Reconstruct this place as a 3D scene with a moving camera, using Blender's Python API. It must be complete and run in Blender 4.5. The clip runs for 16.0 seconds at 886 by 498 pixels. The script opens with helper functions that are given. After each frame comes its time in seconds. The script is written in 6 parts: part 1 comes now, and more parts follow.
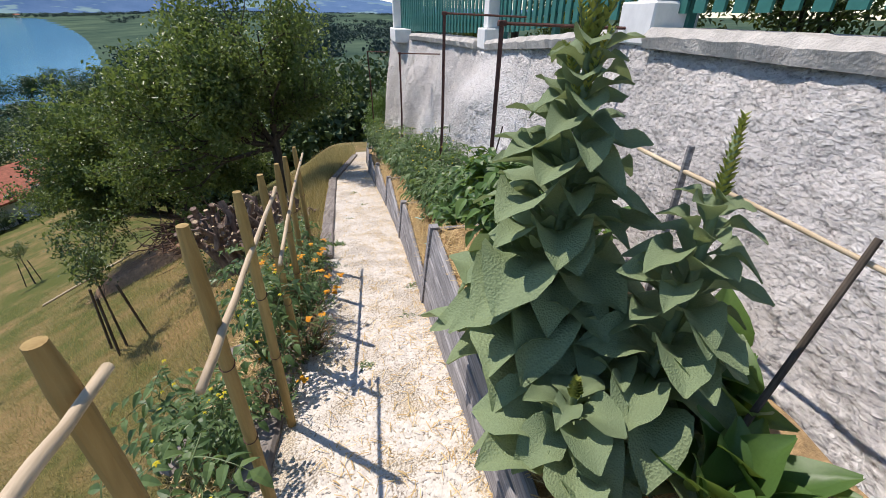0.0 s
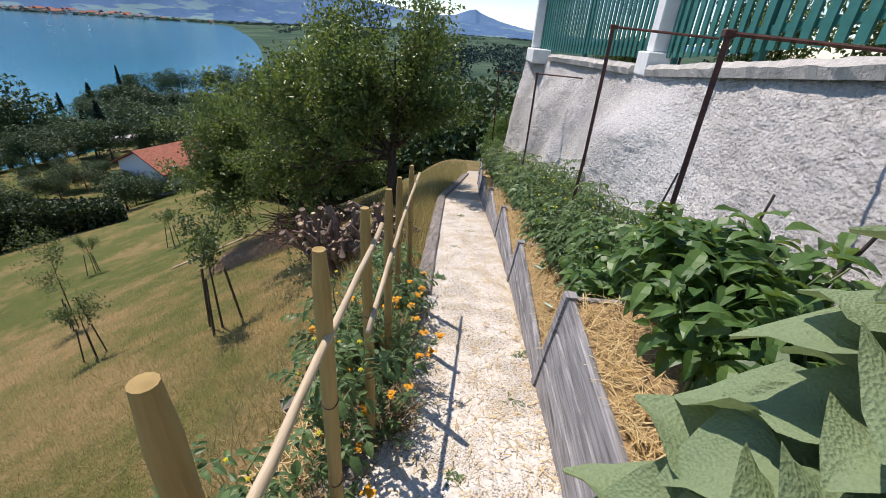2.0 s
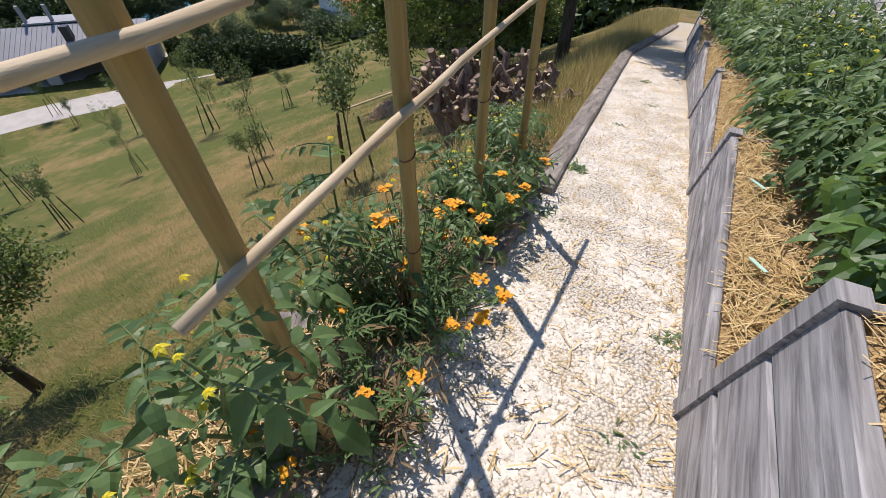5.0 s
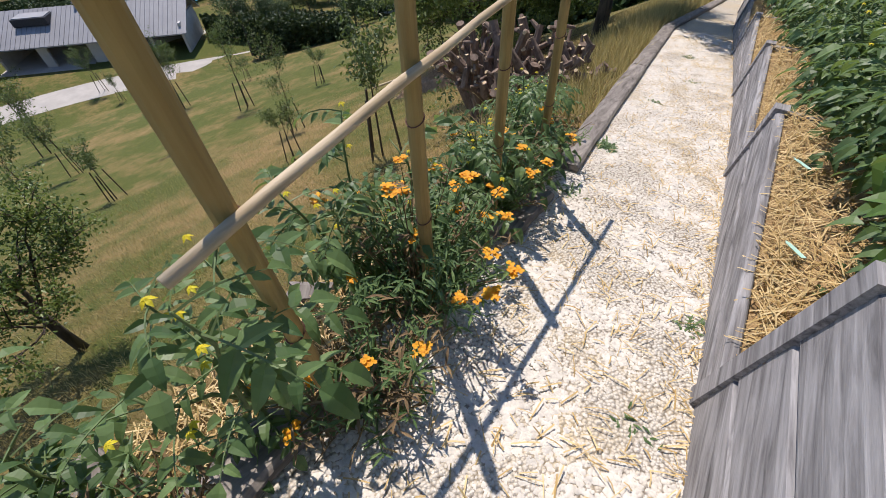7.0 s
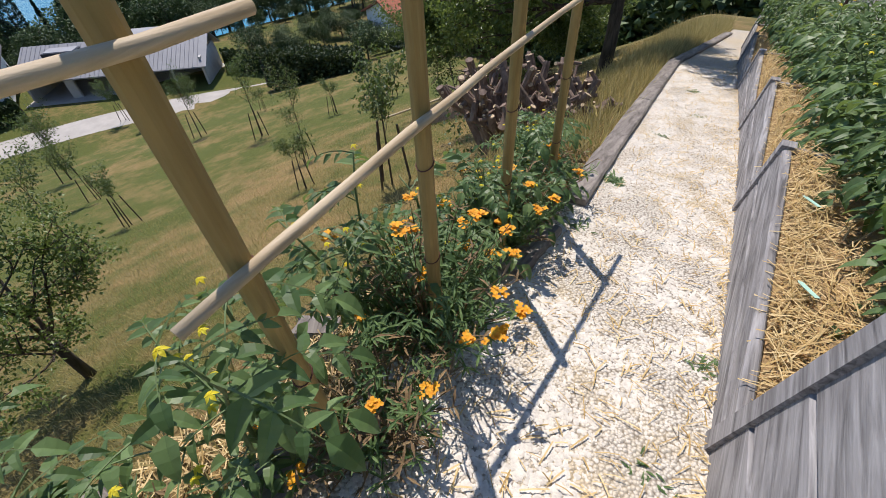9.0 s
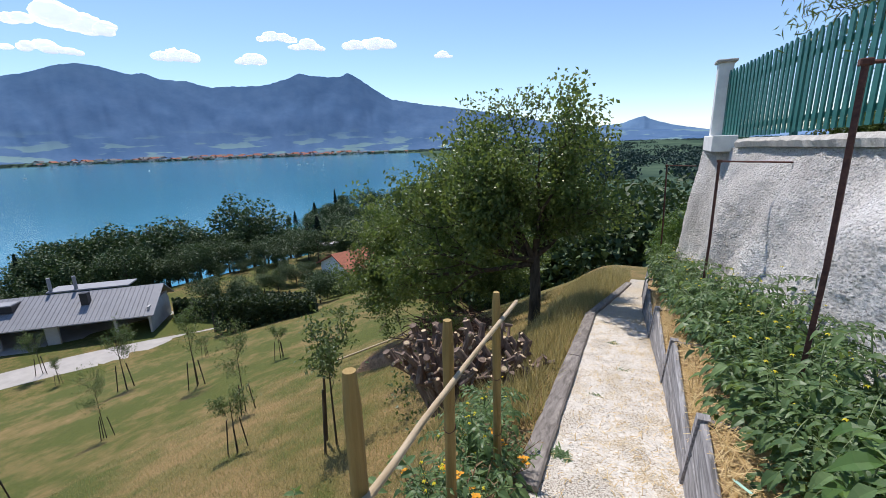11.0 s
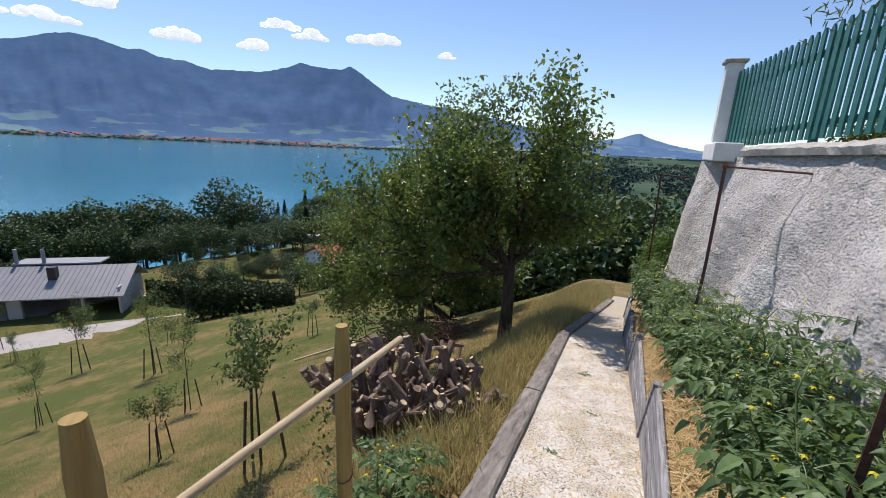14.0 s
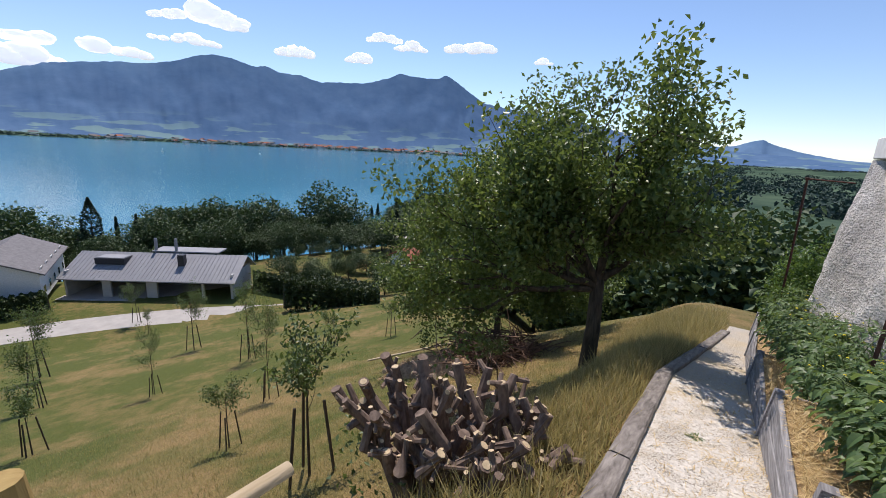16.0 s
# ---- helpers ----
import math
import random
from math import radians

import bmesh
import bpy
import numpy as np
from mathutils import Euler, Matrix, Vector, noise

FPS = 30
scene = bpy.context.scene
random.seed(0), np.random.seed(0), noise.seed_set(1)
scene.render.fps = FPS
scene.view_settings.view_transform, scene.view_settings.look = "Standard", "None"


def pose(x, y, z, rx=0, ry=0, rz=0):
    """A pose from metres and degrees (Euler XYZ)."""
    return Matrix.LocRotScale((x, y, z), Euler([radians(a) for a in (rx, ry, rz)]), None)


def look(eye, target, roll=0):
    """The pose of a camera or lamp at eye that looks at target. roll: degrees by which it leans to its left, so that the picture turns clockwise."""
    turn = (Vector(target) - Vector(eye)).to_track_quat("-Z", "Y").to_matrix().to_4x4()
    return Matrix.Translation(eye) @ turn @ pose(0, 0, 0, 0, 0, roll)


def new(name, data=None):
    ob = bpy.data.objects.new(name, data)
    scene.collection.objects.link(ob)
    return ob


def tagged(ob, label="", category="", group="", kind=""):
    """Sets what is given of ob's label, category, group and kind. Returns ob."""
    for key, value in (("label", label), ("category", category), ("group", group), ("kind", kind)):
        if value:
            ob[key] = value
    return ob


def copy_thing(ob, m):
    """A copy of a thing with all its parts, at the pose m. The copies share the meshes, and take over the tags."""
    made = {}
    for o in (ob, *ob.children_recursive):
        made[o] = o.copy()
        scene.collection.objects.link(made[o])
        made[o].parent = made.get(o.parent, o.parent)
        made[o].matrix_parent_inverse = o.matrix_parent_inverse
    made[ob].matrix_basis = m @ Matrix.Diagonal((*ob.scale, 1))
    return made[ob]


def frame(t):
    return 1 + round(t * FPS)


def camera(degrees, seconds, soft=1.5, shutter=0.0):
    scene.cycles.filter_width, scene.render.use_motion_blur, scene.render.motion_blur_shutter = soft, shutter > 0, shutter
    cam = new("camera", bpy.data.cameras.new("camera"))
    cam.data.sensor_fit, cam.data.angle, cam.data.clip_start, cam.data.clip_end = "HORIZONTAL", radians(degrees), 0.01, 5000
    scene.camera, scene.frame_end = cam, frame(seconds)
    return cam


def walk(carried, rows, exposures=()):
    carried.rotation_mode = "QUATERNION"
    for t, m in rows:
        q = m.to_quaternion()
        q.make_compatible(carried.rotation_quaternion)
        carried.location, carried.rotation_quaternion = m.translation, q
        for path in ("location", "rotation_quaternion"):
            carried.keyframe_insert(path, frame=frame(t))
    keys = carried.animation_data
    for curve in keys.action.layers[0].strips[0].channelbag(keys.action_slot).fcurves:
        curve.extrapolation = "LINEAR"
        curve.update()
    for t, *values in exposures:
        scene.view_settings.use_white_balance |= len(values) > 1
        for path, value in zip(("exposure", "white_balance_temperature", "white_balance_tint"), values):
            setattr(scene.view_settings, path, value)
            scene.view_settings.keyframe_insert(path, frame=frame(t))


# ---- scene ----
cam = camera(93.34, 16.0, soft=0.5)
PATH = [
    (0, (0.162, -0.981, 2.120), (0.524, 0.723, 1.137), 0.8),
    (0.5, (0.160, -0.792, 2.147), (0.468, 1.070, 1.484), 1.1),
    (1, (0.126, -0.588, 2.108), (0.270, 1.293, 1.442), 2.9),
    (1.5, (0.087, -0.373, 2.019), (0.090, 1.422, 1.137), 1.8),
    (2, (0.006, -0.143, 1.969), (-0.062, 1.632, 1.050), 4.2),
    (2.5, (-0.062, 0.070, 1.911), (-0.248, 1.811, 0.946), 5.3),
    (3, (0.034, 0.427, 1.663), (-0.193, 2.022, 0.478), 2.7),
    (3.5, (0.048, 0.687, 1.585), (-0.204, 2.214, 0.318), 1.3),
    (4, (0.033, 0.919, 1.493), (-0.312, 2.405, 0.200), 2.1),
    (4.5, (0.119, 1.076, 1.402), (-0.443, 2.415, 0.027), 1.4),
    (7, (0.214, 1.131, 1.312), (-0.521, 2.242, -0.179), -2.8),
    (7.5, (0.209, 1.129, 1.314), (-0.530, 2.236, -0.179), -2.9),
    (8, (0.198, 1.133, 1.310), (-0.556, 2.226, -0.186), -3.2),
    (8.5, (0.199, 1.140, 1.313), (-0.568, 2.228, -0.180), -3.4),
    (9, (0.202, 1.151, 1.347), (-0.611, 2.321, -0.056), -3.3),
    (9.5, (0.193, 1.164, 1.456), (-0.677, 2.543, 0.297), -2.5),
    (10, (0.209, 1.173, 1.641), (-0.709, 2.773, 0.867), -2.7),
    (12.5, (0.233, 1.453, 1.770), (-0.538, 3.253, 1.363), -0.5),
    (13, (0.162, 1.656, 1.719), (-0.605, 3.457, 1.312), -0.6),
    (13.5, (0.235, 2.016, 1.642), (-0.558, 3.798, 1.203), 0.8),
    (14, (0.262, 2.336, 1.478), (-0.533, 4.109, 1.003), 2.8),
    (14.5, (0.193, 2.669, 1.457), (-0.719, 4.389, 0.998), 3.7),
    (15, (0.191, 2.949, 1.363), (-0.846, 4.592, 0.888), 2.9),
    (15.5, (0.143, 3.063, 1.316), (-0.957, 4.665, 0.842), 2.8),
    (16, (0.073, 3.188, 1.294), (-1.076, 4.757, 0.829), 3.0),
]
EXPOSURES = [(0.0, 0.37, 6600, 17), (9.2, 0.34, 6500, 15), (10.2, 0.34, 6250, 14), (12.4, 0.20, 6450, 16), (16.0, 0.20, 6550, 17)]
walk(cam, [(t, look(eye, target, roll)) for t, eye, target, roll in PATH], EXPOSURES)

# ---- daylight ----
world = bpy.data.worlds.new("sky_world")
scene.world = world
world.use_nodes = True
wn, wl = world.node_tree.nodes, world.node_tree.links
SUN_DIR = Vector((-0.42, 0.39, 1.0)).normalized()
sky = wn.new("ShaderNodeTexSky")
sky.sky_type = "NISHITA"
sky.sun_disc = False
sky.sun_elevation = math.asin(SUN_DIR.z)
sky.sun_rotation = math.atan2(SUN_DIR.x, SUN_DIR.y)
sky.altitude = 500
sky.air_density, sky.dust_density, sky.ozone_density = 1.0, 0.0, 4.0
wl.new(sky.outputs[0], wn["Background"].inputs[0])
wn["Background"].inputs[1].default_value = 0.13
sun = new("sun", bpy.data.lights.new("sun", "SUN"))
sun.data.energy, sun.data.angle, sun.data.color = 4.0, radians(0.5), (1.0, 0.95, 0.87)
sun.matrix_world = look(SUN_DIR * 60, (0, 0, 0))

# ---- small tools ----


def thing(name, label, category, group="", kind="", loc=(0, 0, 0)):
    ob = new(name)
    ob.empty_display_size = 0.1
    ob.location = loc
    return tagged(ob, label, category, group, kind)


def mesh_of(verts, faces, mats, smooth=False, face_mats=None, name="mesh"):
    me = bpy.data.meshes.new(name)
    me.from_pydata([tuple(v) for v in verts], [], [tuple(f) for f in faces])
    for m in mats if isinstance(mats, (list, tuple)) else [mats]:
        me.materials.append(m)
    if face_mats is not None:
        me.polygons.foreach_set("material_index", np.asarray(face_mats, dtype=np.int32))
    if smooth:
        me.polygons.foreach_set("use_smooth", [True] * len(me.polygons))
    me.update()
    return me


def bm_mesh(bm, mat, smooth=False, name="mesh"):
    bmesh.ops.recalc_face_normals(bm, faces=bm.faces)
    me = bpy.data.meshes.new(name)
    bm.to_mesh(me)
    bm.free()
    me.materials.append(mat)
    if smooth:
        me.polygons.foreach_set("use_smooth", [True] * len(me.polygons))
    return me


def part(name, data, parent, label="", material=None, smooth=False):
    """One mesh object under a thing or a part."""
    if isinstance(data, bmesh.types.BMesh):
        data = bm_mesh(data, material, smooth, name)
    ob = new(name, data)
    ob.parent = parent
    if label:
        ob["label"] = label
    return ob


def solid(name, data, label, category, group="", kind="", material=None, smooth=False):
    if isinstance(data, bmesh.types.BMesh):
        data = bm_mesh(data, material, smooth, name)
    return tagged(new(name, data), label, category, group, kind)


def box_bm(sx, sy, sz, bevel=0.0, centre=(0, 0, 0), bm=None, m=None):
    out = bm or bmesh.new()
    r = bmesh.ops.create_cube(out, size=1.0)
    vs = r["verts"]
    bmesh.ops.scale(out, vec=(sx, sy, sz), verts=vs)
    if bevel:
        es = list({e for v in vs for e in v.link_edges})
        g = bmesh.ops.bevel(out, geom=es, offset=bevel, segments=1, affect="EDGES")
        vs = list({v for f in g["faces"] for v in f.verts} | {v for v in vs if v.is_valid})
    bmesh.ops.translate(out, vec=centre, verts=vs)
    if m is not None:
        bmesh.ops.transform(out, matrix=m, verts=vs)
    return out


def tube(points, radii, sides=8, cap=True):
    """Verts and faces of a tapering tube along points."""
    pts = [Vector(p) for p in points]
    n = len(pts)
    if not hasattr(radii, "__len__"):
        radii = [radii] * n
    verts, faces = [], []
    ref = Vector((0.31, 0.17, 0.93)).normalized()
    for i, p in enumerate(pts):
        d = (pts[min(i + 1, n - 1)] - pts[max(i - 1, 0)]).normalized()
        a = d.cross(ref)
        if a.length < 0.05:
            a = d.cross(Vector((1, 0, 0)))
        a.normalize()
        b = d.cross(a)
        for k in range(sides):
            w = 2 * math.pi * k / sides
            verts.append(p + (math.cos(w) * a + math.sin(w) * b) * float(radii[i]))
    for i in range(n - 1):
        for k in range(sides):
            k2 = (k + 1) % sides
            faces.append((i * sides + k, i * sides + k2, (i + 1) * sides + k2, (i + 1) * sides + k))
    if cap:
        faces.append(tuple(reversed(range(sides))))
        faces.append(tuple(range((n - 1) * sides, n * sides)))
    return verts, faces


class Soup:
    """Collects verts and faces of many small pieces for one mesh."""

    def __init__(self):
        self.v, self.f, self.m = [], [], []

    def add(self, verts, faces, mat=0):
        o = len(self.v)
        self.v.extend(verts)
        self.f.extend(tuple(i + o for i in f) for f in faces)
        self.m.extend([mat] * len(faces))

    def tube(self, pts, radii, sides=6, mat=0, cap=True):
        self.add(*tube(pts, radii, sides, cap), mat)

    def mesh(self, mats, smooth=False, name="mesh"):
        return mesh_of(self.v, self.f, mats, smooth, self.m, name)


def leaf(p, d, up, length, width, droop=0.3, fold=0.25, segs=3, shape=(0.0, 0.75, 1.0, 0.0)):
    """A folded leaf blade from p along d: two rows of quads along a midrib."""
    d = Vector(d).normalized()
    side = d.cross(Vector(up))
    if side.length < 0.05:
        side = d.cross(Vector((1, 0.2, 0)))
    side.normalize()
    nrm = side.cross(d)
    verts, faces = [], []
    n = len(shape)
    for i in range(n):
        u = i / (n - 1)
        mid = Vector(p) + d * length * u * (1 - 0.25 * droop * u) - nrm * length * droop * u * u
        w = width * shape[i] * 0.5
        verts += [mid - side * w + nrm * w * fold * 2, mid, mid + side * w + nrm * w * fold * 2]
    for i in range(n - 1):
        a = 3 * i
        faces += [(a, a + 1, a + 4, a + 3), (a + 1, a + 2, a + 5, a + 4)]
    return verts, faces


def leaves_np(centres, length, width, rng, up_bias=0.5, fold=0.3):
    """Many two-triangle folded leaves about the given centres; numpy verts and faces."""
    c = np.asarray(centres, float)
    n = len(c)
    d = rng.normal(size=(n, 3))
    d[:, 2] -= 0.35
    d /= np.linalg.norm(d, axis=1)[:, None]
    nn = rng.normal(size=(n, 3))
    nn[:, 2] += up_bias * 3
    side = np.cross(d, nn)
    side /= np.linalg.norm(side, axis=1)[:, None] + 1e-9
    nr = np.cross(side, d)
    L = (length * rng.uniform(0.6, 1.25, n))[:, None]
    W = (width * rng.uniform(0.7, 1.2, n))[:, None]
    v = np.stack([c - d * L * 0.5, c - side * W * 0.5 + nr * W * fold, c + d * L * 0.5 - nr * L * 0.12, c + side * W * 0.5 + nr * W * fold], 1).reshape(-1, 3)
    o = np.arange(n)[:, None] * 4
    f = np.concatenate([o + [0, 1, 2], o + [0, 2, 3]], 1).reshape(-1, 3)
    return v, f


def np_mesh(v, f, mats, name="mesh", face_mats=None):
    me = bpy.data.meshes.new(name)
    v, f = np.asarray(v, np.float32), np.asarray(f, np.int32)
    k = f.shape[1]
    me.vertices.add(len(v))
    me.vertices.foreach_set("co", v.ravel())
    me.loops.add(f.size)
    me.loops.foreach_set("vertex_index", f.ravel())
    me.polygons.add(len(f))
    me.polygons.foreach_set("loop_start", np.arange(len(f), dtype=np.int32) * k)
    for m in mats if isinstance(mats, (list, tuple)) else [mats]:
        me.materials.append(m)
    if face_mats is not None:
        me.polygons.foreach_set("material_index", np.asarray(face_mats, np.int32))
    me.update(calc_edges=True)
    me.validate()
    return me


# ---- materials ----


def material(name, rough=0.7, metal=0.0, spec=0.5):
    m = bpy.data.materials.new(name)
    m.use_nodes = True
    n, l = m.node_tree.nodes, m.node_tree.links
    b = n["Principled BSDF"]
    b.inputs["Roughness"].default_value = rough
    b.inputs["Metallic"].default_value = metal
    b.inputs["Specular IOR Level"].default_value = spec
    return m, n, l, b


def coords(n, l, scale=(1, 1, 1), kind="Object"):
    t = n.new("ShaderNodeTexCoord")
    mp = n.new("ShaderNodeMapping")
    mp.inputs["Scale"].default_value = scale
    l.new(t.outputs[kind], mp.inputs["Vector"])
    return mp.outputs[0]


def noise_tex(n, l, vec, scale, detail=4, rough=0.55, dist=0.0):
    t = n.new("ShaderNodeTexNoise")
    t.inputs["Scale"].default_value = scale
    t.inputs["Detail"].default_value = detail
    t.inputs["Roughness"].default_value = rough
    t.inputs["Distortion"].default_value = dist
    if vec is not None:
        l.new(vec, t.inputs["Vector"])
    return t.outputs["Fac"]


def ramp(n, l, fac, stops):
    r = n.new("ShaderNodeValToRGB")
    e = r.color_ramp.elements
    while len(e) < len(stops):
        e.new(0.5)
    for k, (p, c) in enumerate(stops):
        e[k].position, e[k].color = p, (*c, 1)
    l.new(fac, r.inputs[0])
    return r.outputs[0]


def mix(n, l, fac, a, b, mode="MIX"):
    x = n.new("ShaderNodeMix")
    x.data_type, x.blend_type = "RGBA", mode
    for sock, v in ((x.inputs[0], fac), (x.inputs[6], a), (x.inputs[7], b)):
        if isinstance(v, (int, float)):
            sock.default_value = v
        elif isinstance(v, tuple):
            sock.default_value = (*v, 1)
        else:
            l.new(v, sock)
    return x.outputs[2]


def bump(n, l, b, fac, strength=0.4, distance=0.01, prev=None):
    x = n.new("ShaderNodeBump")
    x.inputs["Strength"].default_value = strength
    x.inputs["Distance"].default_value = distance
    l.new(fac, x.inputs["Height"])
    if prev is not None:
        l.new(prev, x.inputs["Normal"])
    l.new(x.outputs[0], b.inputs["Normal"])
    return x.outputs[0]


def leaf_mat(name, dark, light, rough=0.5, trans=0.3, tint=(0.25, 0.35, 0.05), vein=0.0):
    m, n, l, b = material(name, rough, 0, 0.35)
    g = n.new("ShaderNodeNewGeometry")
    c = ramp(n, l, g.outputs["Random Per Island"], [(0.0, dark), (0.6, tuple((a + z) / 2 for a, z in zip(dark, light))), (1.0, light)])
    f = noise_tex(n, l, coords(n, l), 40, 3)
    c = mix(n, l, 0.35, c, ramp(n, l, f, [(0.3, (0.5, 0.5, 0.5)), (0.7, (1, 1, 1))]), "MULTIPLY")
    l.new(c, b.inputs["Base Color"])
    if vein:
        vt = n.new("ShaderNodeTexVoronoi")
        vt.inputs["Scale"].default_value = 48
        l.new(coords(n, l), vt.inputs["Vector"])
        p = bump(n, l, b, vt.outputs["Distance"], 0.5, 0.008)
        bump(n, l, b, noise_tex(n, l, coords(n, l), 90, 4), 0.5, 0.003, p)
    t = n.new("ShaderNodeBsdfTranslucent")
    l.new(mix(n, l, 0.6, c, tint), t.inputs[0])
    s = n.new("ShaderNodeMixShader")
    s.inputs[0].default_value = trans
    l.new(b.outputs[0], s.inputs[1])
    l.new(t.outputs[0], s.inputs[2])
    l.new(s.outputs[0], n["Material Output"].inputs[0])
    return m


def wood_mat(name, dark, light, scale=(30, 2, 30), rough=0.8, grey=None):
    m, n, l, b = material(name, rough, 0, 0.25)
    v = coords(n, l, scale)
    info = n.new("ShaderNodeObjectInfo")
    off = n.new("ShaderNodeVectorMath")
    off.operation = "MULTIPLY_ADD"
    cmb = n.new("ShaderNodeCombineXYZ")
    for k in range(3):
        l.new(info.outputs["Random"], cmb.inputs[k])
    l.new(cmb.outputs[0], off.inputs[0])
    off.inputs[1].default_value = (37, 53, 71)
    l.new(v, off.inputs[2])
    v = off.outputs[0]
    f = noise_tex(n, l, v, 1.0, 8, 0.62, 0.6)
    c = ramp(n, l, f, [(0.28, dark), (0.5, tuple((a + z) / 2 for a, z in zip(dark, light))), (0.72, light)])
    f2 = noise_tex(n, l, coords(n, l), 2.2, 3)
    c = mix(n, l, 0.5, c, ramp(n, l, f2, [(0.3, (0.55, 0.52, 0.5)), (0.65, (1, 1, 1))]), "MULTIPLY")
    l.new(c, b.inputs["Base Color"])
    bump(n, l, b, f, 0.6, 0.006)
    return m


def plain_mat(name, colour, rough=0.6, metal=0.0, var=0.25, scale=8, bumpy=0.15, dist=0.004):
    m, n, l, b = material(name, rough, metal)
    f = noise_tex(n, l, coords(n, l), scale, 6, 0.6)
    c = ramp(n, l, f, [(0.3, tuple(k * (1 - var) for k in colour)), (0.7, tuple(min(1, k * (1 + var * 0.5)) for k in colour))])
    l.new(c, b.inputs["Base Color"])
    if bumpy:
        bump(n, l, b, noise_tex(n, l, coords(n, l), scale * 6, 4), bumpy, dist)
    return m


def make_ground():
    m, n, l, b = material("meadow", 0.9, 0, 0.15)
    v = coords(n, l)
    big = noise_tex(n, l, v, 0.16, 5, 0.6)
    mid = noise_tex(n, l, v, 1.3, 5, 0.65)
    fine = noise_tex(n, l, coords(n, l, (1, 1, 1)), 22, 6, 0.7)
    straw = ramp(n, l, fine, [(0.25, (0.085, 0.056, 0.020)), (0.5, (0.25, 0.17, 0.070)), (0.75, (0.42, 0.30, 0.145))])
    green = ramp(n, l, fine, [(0.25, (0.026, 0.036, 0.008)), (0.5, (0.085, 0.100, 0.022)), (0.75, (0.165, 0.165, 0.045))])
    sep = n.new("ShaderNodeSeparateXYZ")
    l.new(v, sep.inputs[0])
    far = n.new("ShaderNodeMapRange")
    far.inputs[1].default_value, far.inputs[2].default_value = -6, -22
    l.new(sep.outputs[0], far.inputs[0])
    add = n.new("ShaderNodeMath")
    add.operation = "MULTIPLY_ADD"
    l.new(far.outputs[0], add.inputs[0])
    add.inputs[1].default_value = 0.13
    mm = n.new("ShaderNodeMath")
    mm.operation = "MULTIPLY_ADD"
    l.new(mid, mm.inputs[0])
    mm.inputs[1].default_value = 0.55
    l.new(big, mm.inputs[2])
    l.new(mm.outputs[0], add.inputs[2])
    fac = ramp(n, l, add.outputs[0], [(0.67, (0, 0, 0)), (0.94, (1, 1, 1))])
    c = mix(n, l, fac, straw, green)
    l.new(c, b.inputs["Base Color"])
    p = bump(n, l, b, fine, 0.9, 0.05)
    bump(n, l, b, mid, 0.5, 0.15, p)
    return m


def make_wall():
    m, n, l, b = material("rough_render", 0.95, 0, 0.15)
    v = coords(n, l)
    grain = noise_tex(n, l, coords(n, l, (1, 1, 1.7)), 26, 5, 0.65, 0.4)
    pits = n.new("ShaderNodeTexVoronoi")
    pits.inputs["Scale"].default_value = 21
    l.new(coords(n, l, (1, 1, 1.8)), pits.inputs["Vector"])
    big = noise_tex(n, l, v, 0.7, 5, 0.6)
    # hollows of the grain are coloured darker, as small shadows in the pits
    c = ramp(n, l, grain, [(0.30, (0.40, 0.37, 0.34)), (0.42, (0.76, 0.73, 0.69)), (0.60, (0.90, 0.87, 0.83))])
    c = mix(n, l, 0.8, c, ramp(n, l, big, [(0.32, (0.62, 0.59, 0.57)), (0.5, (0.92, 0.90, 0.88)), (0.6, (1, 1, 1))]), "MULTIPLY")
    l.new(c, b.inputs["Base Color"])
    p = bump(n, l, b, grain, 1.0, 0.07)
    p = bump(n, l, b, pits.outputs["Distance"], 0.8, -0.03, p)
    bump(n, l, b, noise_tex(n, l, v, 2.4, 4), 0.6, 0.12, p)
    return m


def make_gravel_bed():
    m, n, l, b = material("gravel_bed", 0.95, 0, 0.2)
    v = coords(n, l)
    vo = n.new("ShaderNodeTexVoronoi")
    vo.inputs["Scale"].default_value = 75
    l.new(v, vo.inputs["Vector"])
    f = noise_tex(n, l, v, 1.6, 5, 0.65)
    base = ramp(n, l, vo.outputs["Distance"], [(0.0, (0.72, 0.67, 0.59)), (0.5, (0.60, 0.54, 0.45)), (0.85, (0.26, 0.22, 0.17))])
    c = mix(n, l, ramp(n, l, f, [(0.45, (0, 0, 0)), (0.70, (0.8, 0.8, 0.8))]), base, (0.60, 0.47, 0.28))
    l.new(c, b.inputs["Base Color"])
    bump(n, l, b, vo.outputs["Distance"], 0.8, -0.02)
    return m


def make_water():
    m, n, l, b = material("lake_water", 0.12, 0, 0.5)
    f = noise_tex(n, l, coords(n, l, (0.004, 0.0015, 1)), 1.0, 5, 0.6)
    c = ramp(n, l, f, [(0.3, (0.010, 0.155, 0.225)), (0.7, (0.022, 0.215, 0.285))])
    l.new(c, b.inputs["Base Color"])
    bump(n, l, b, noise_tex(n, l, coords(n, l, (0.25, 0.25, 1)), 1.0, 5, 0.6), 0.35, 0.4)
    return m


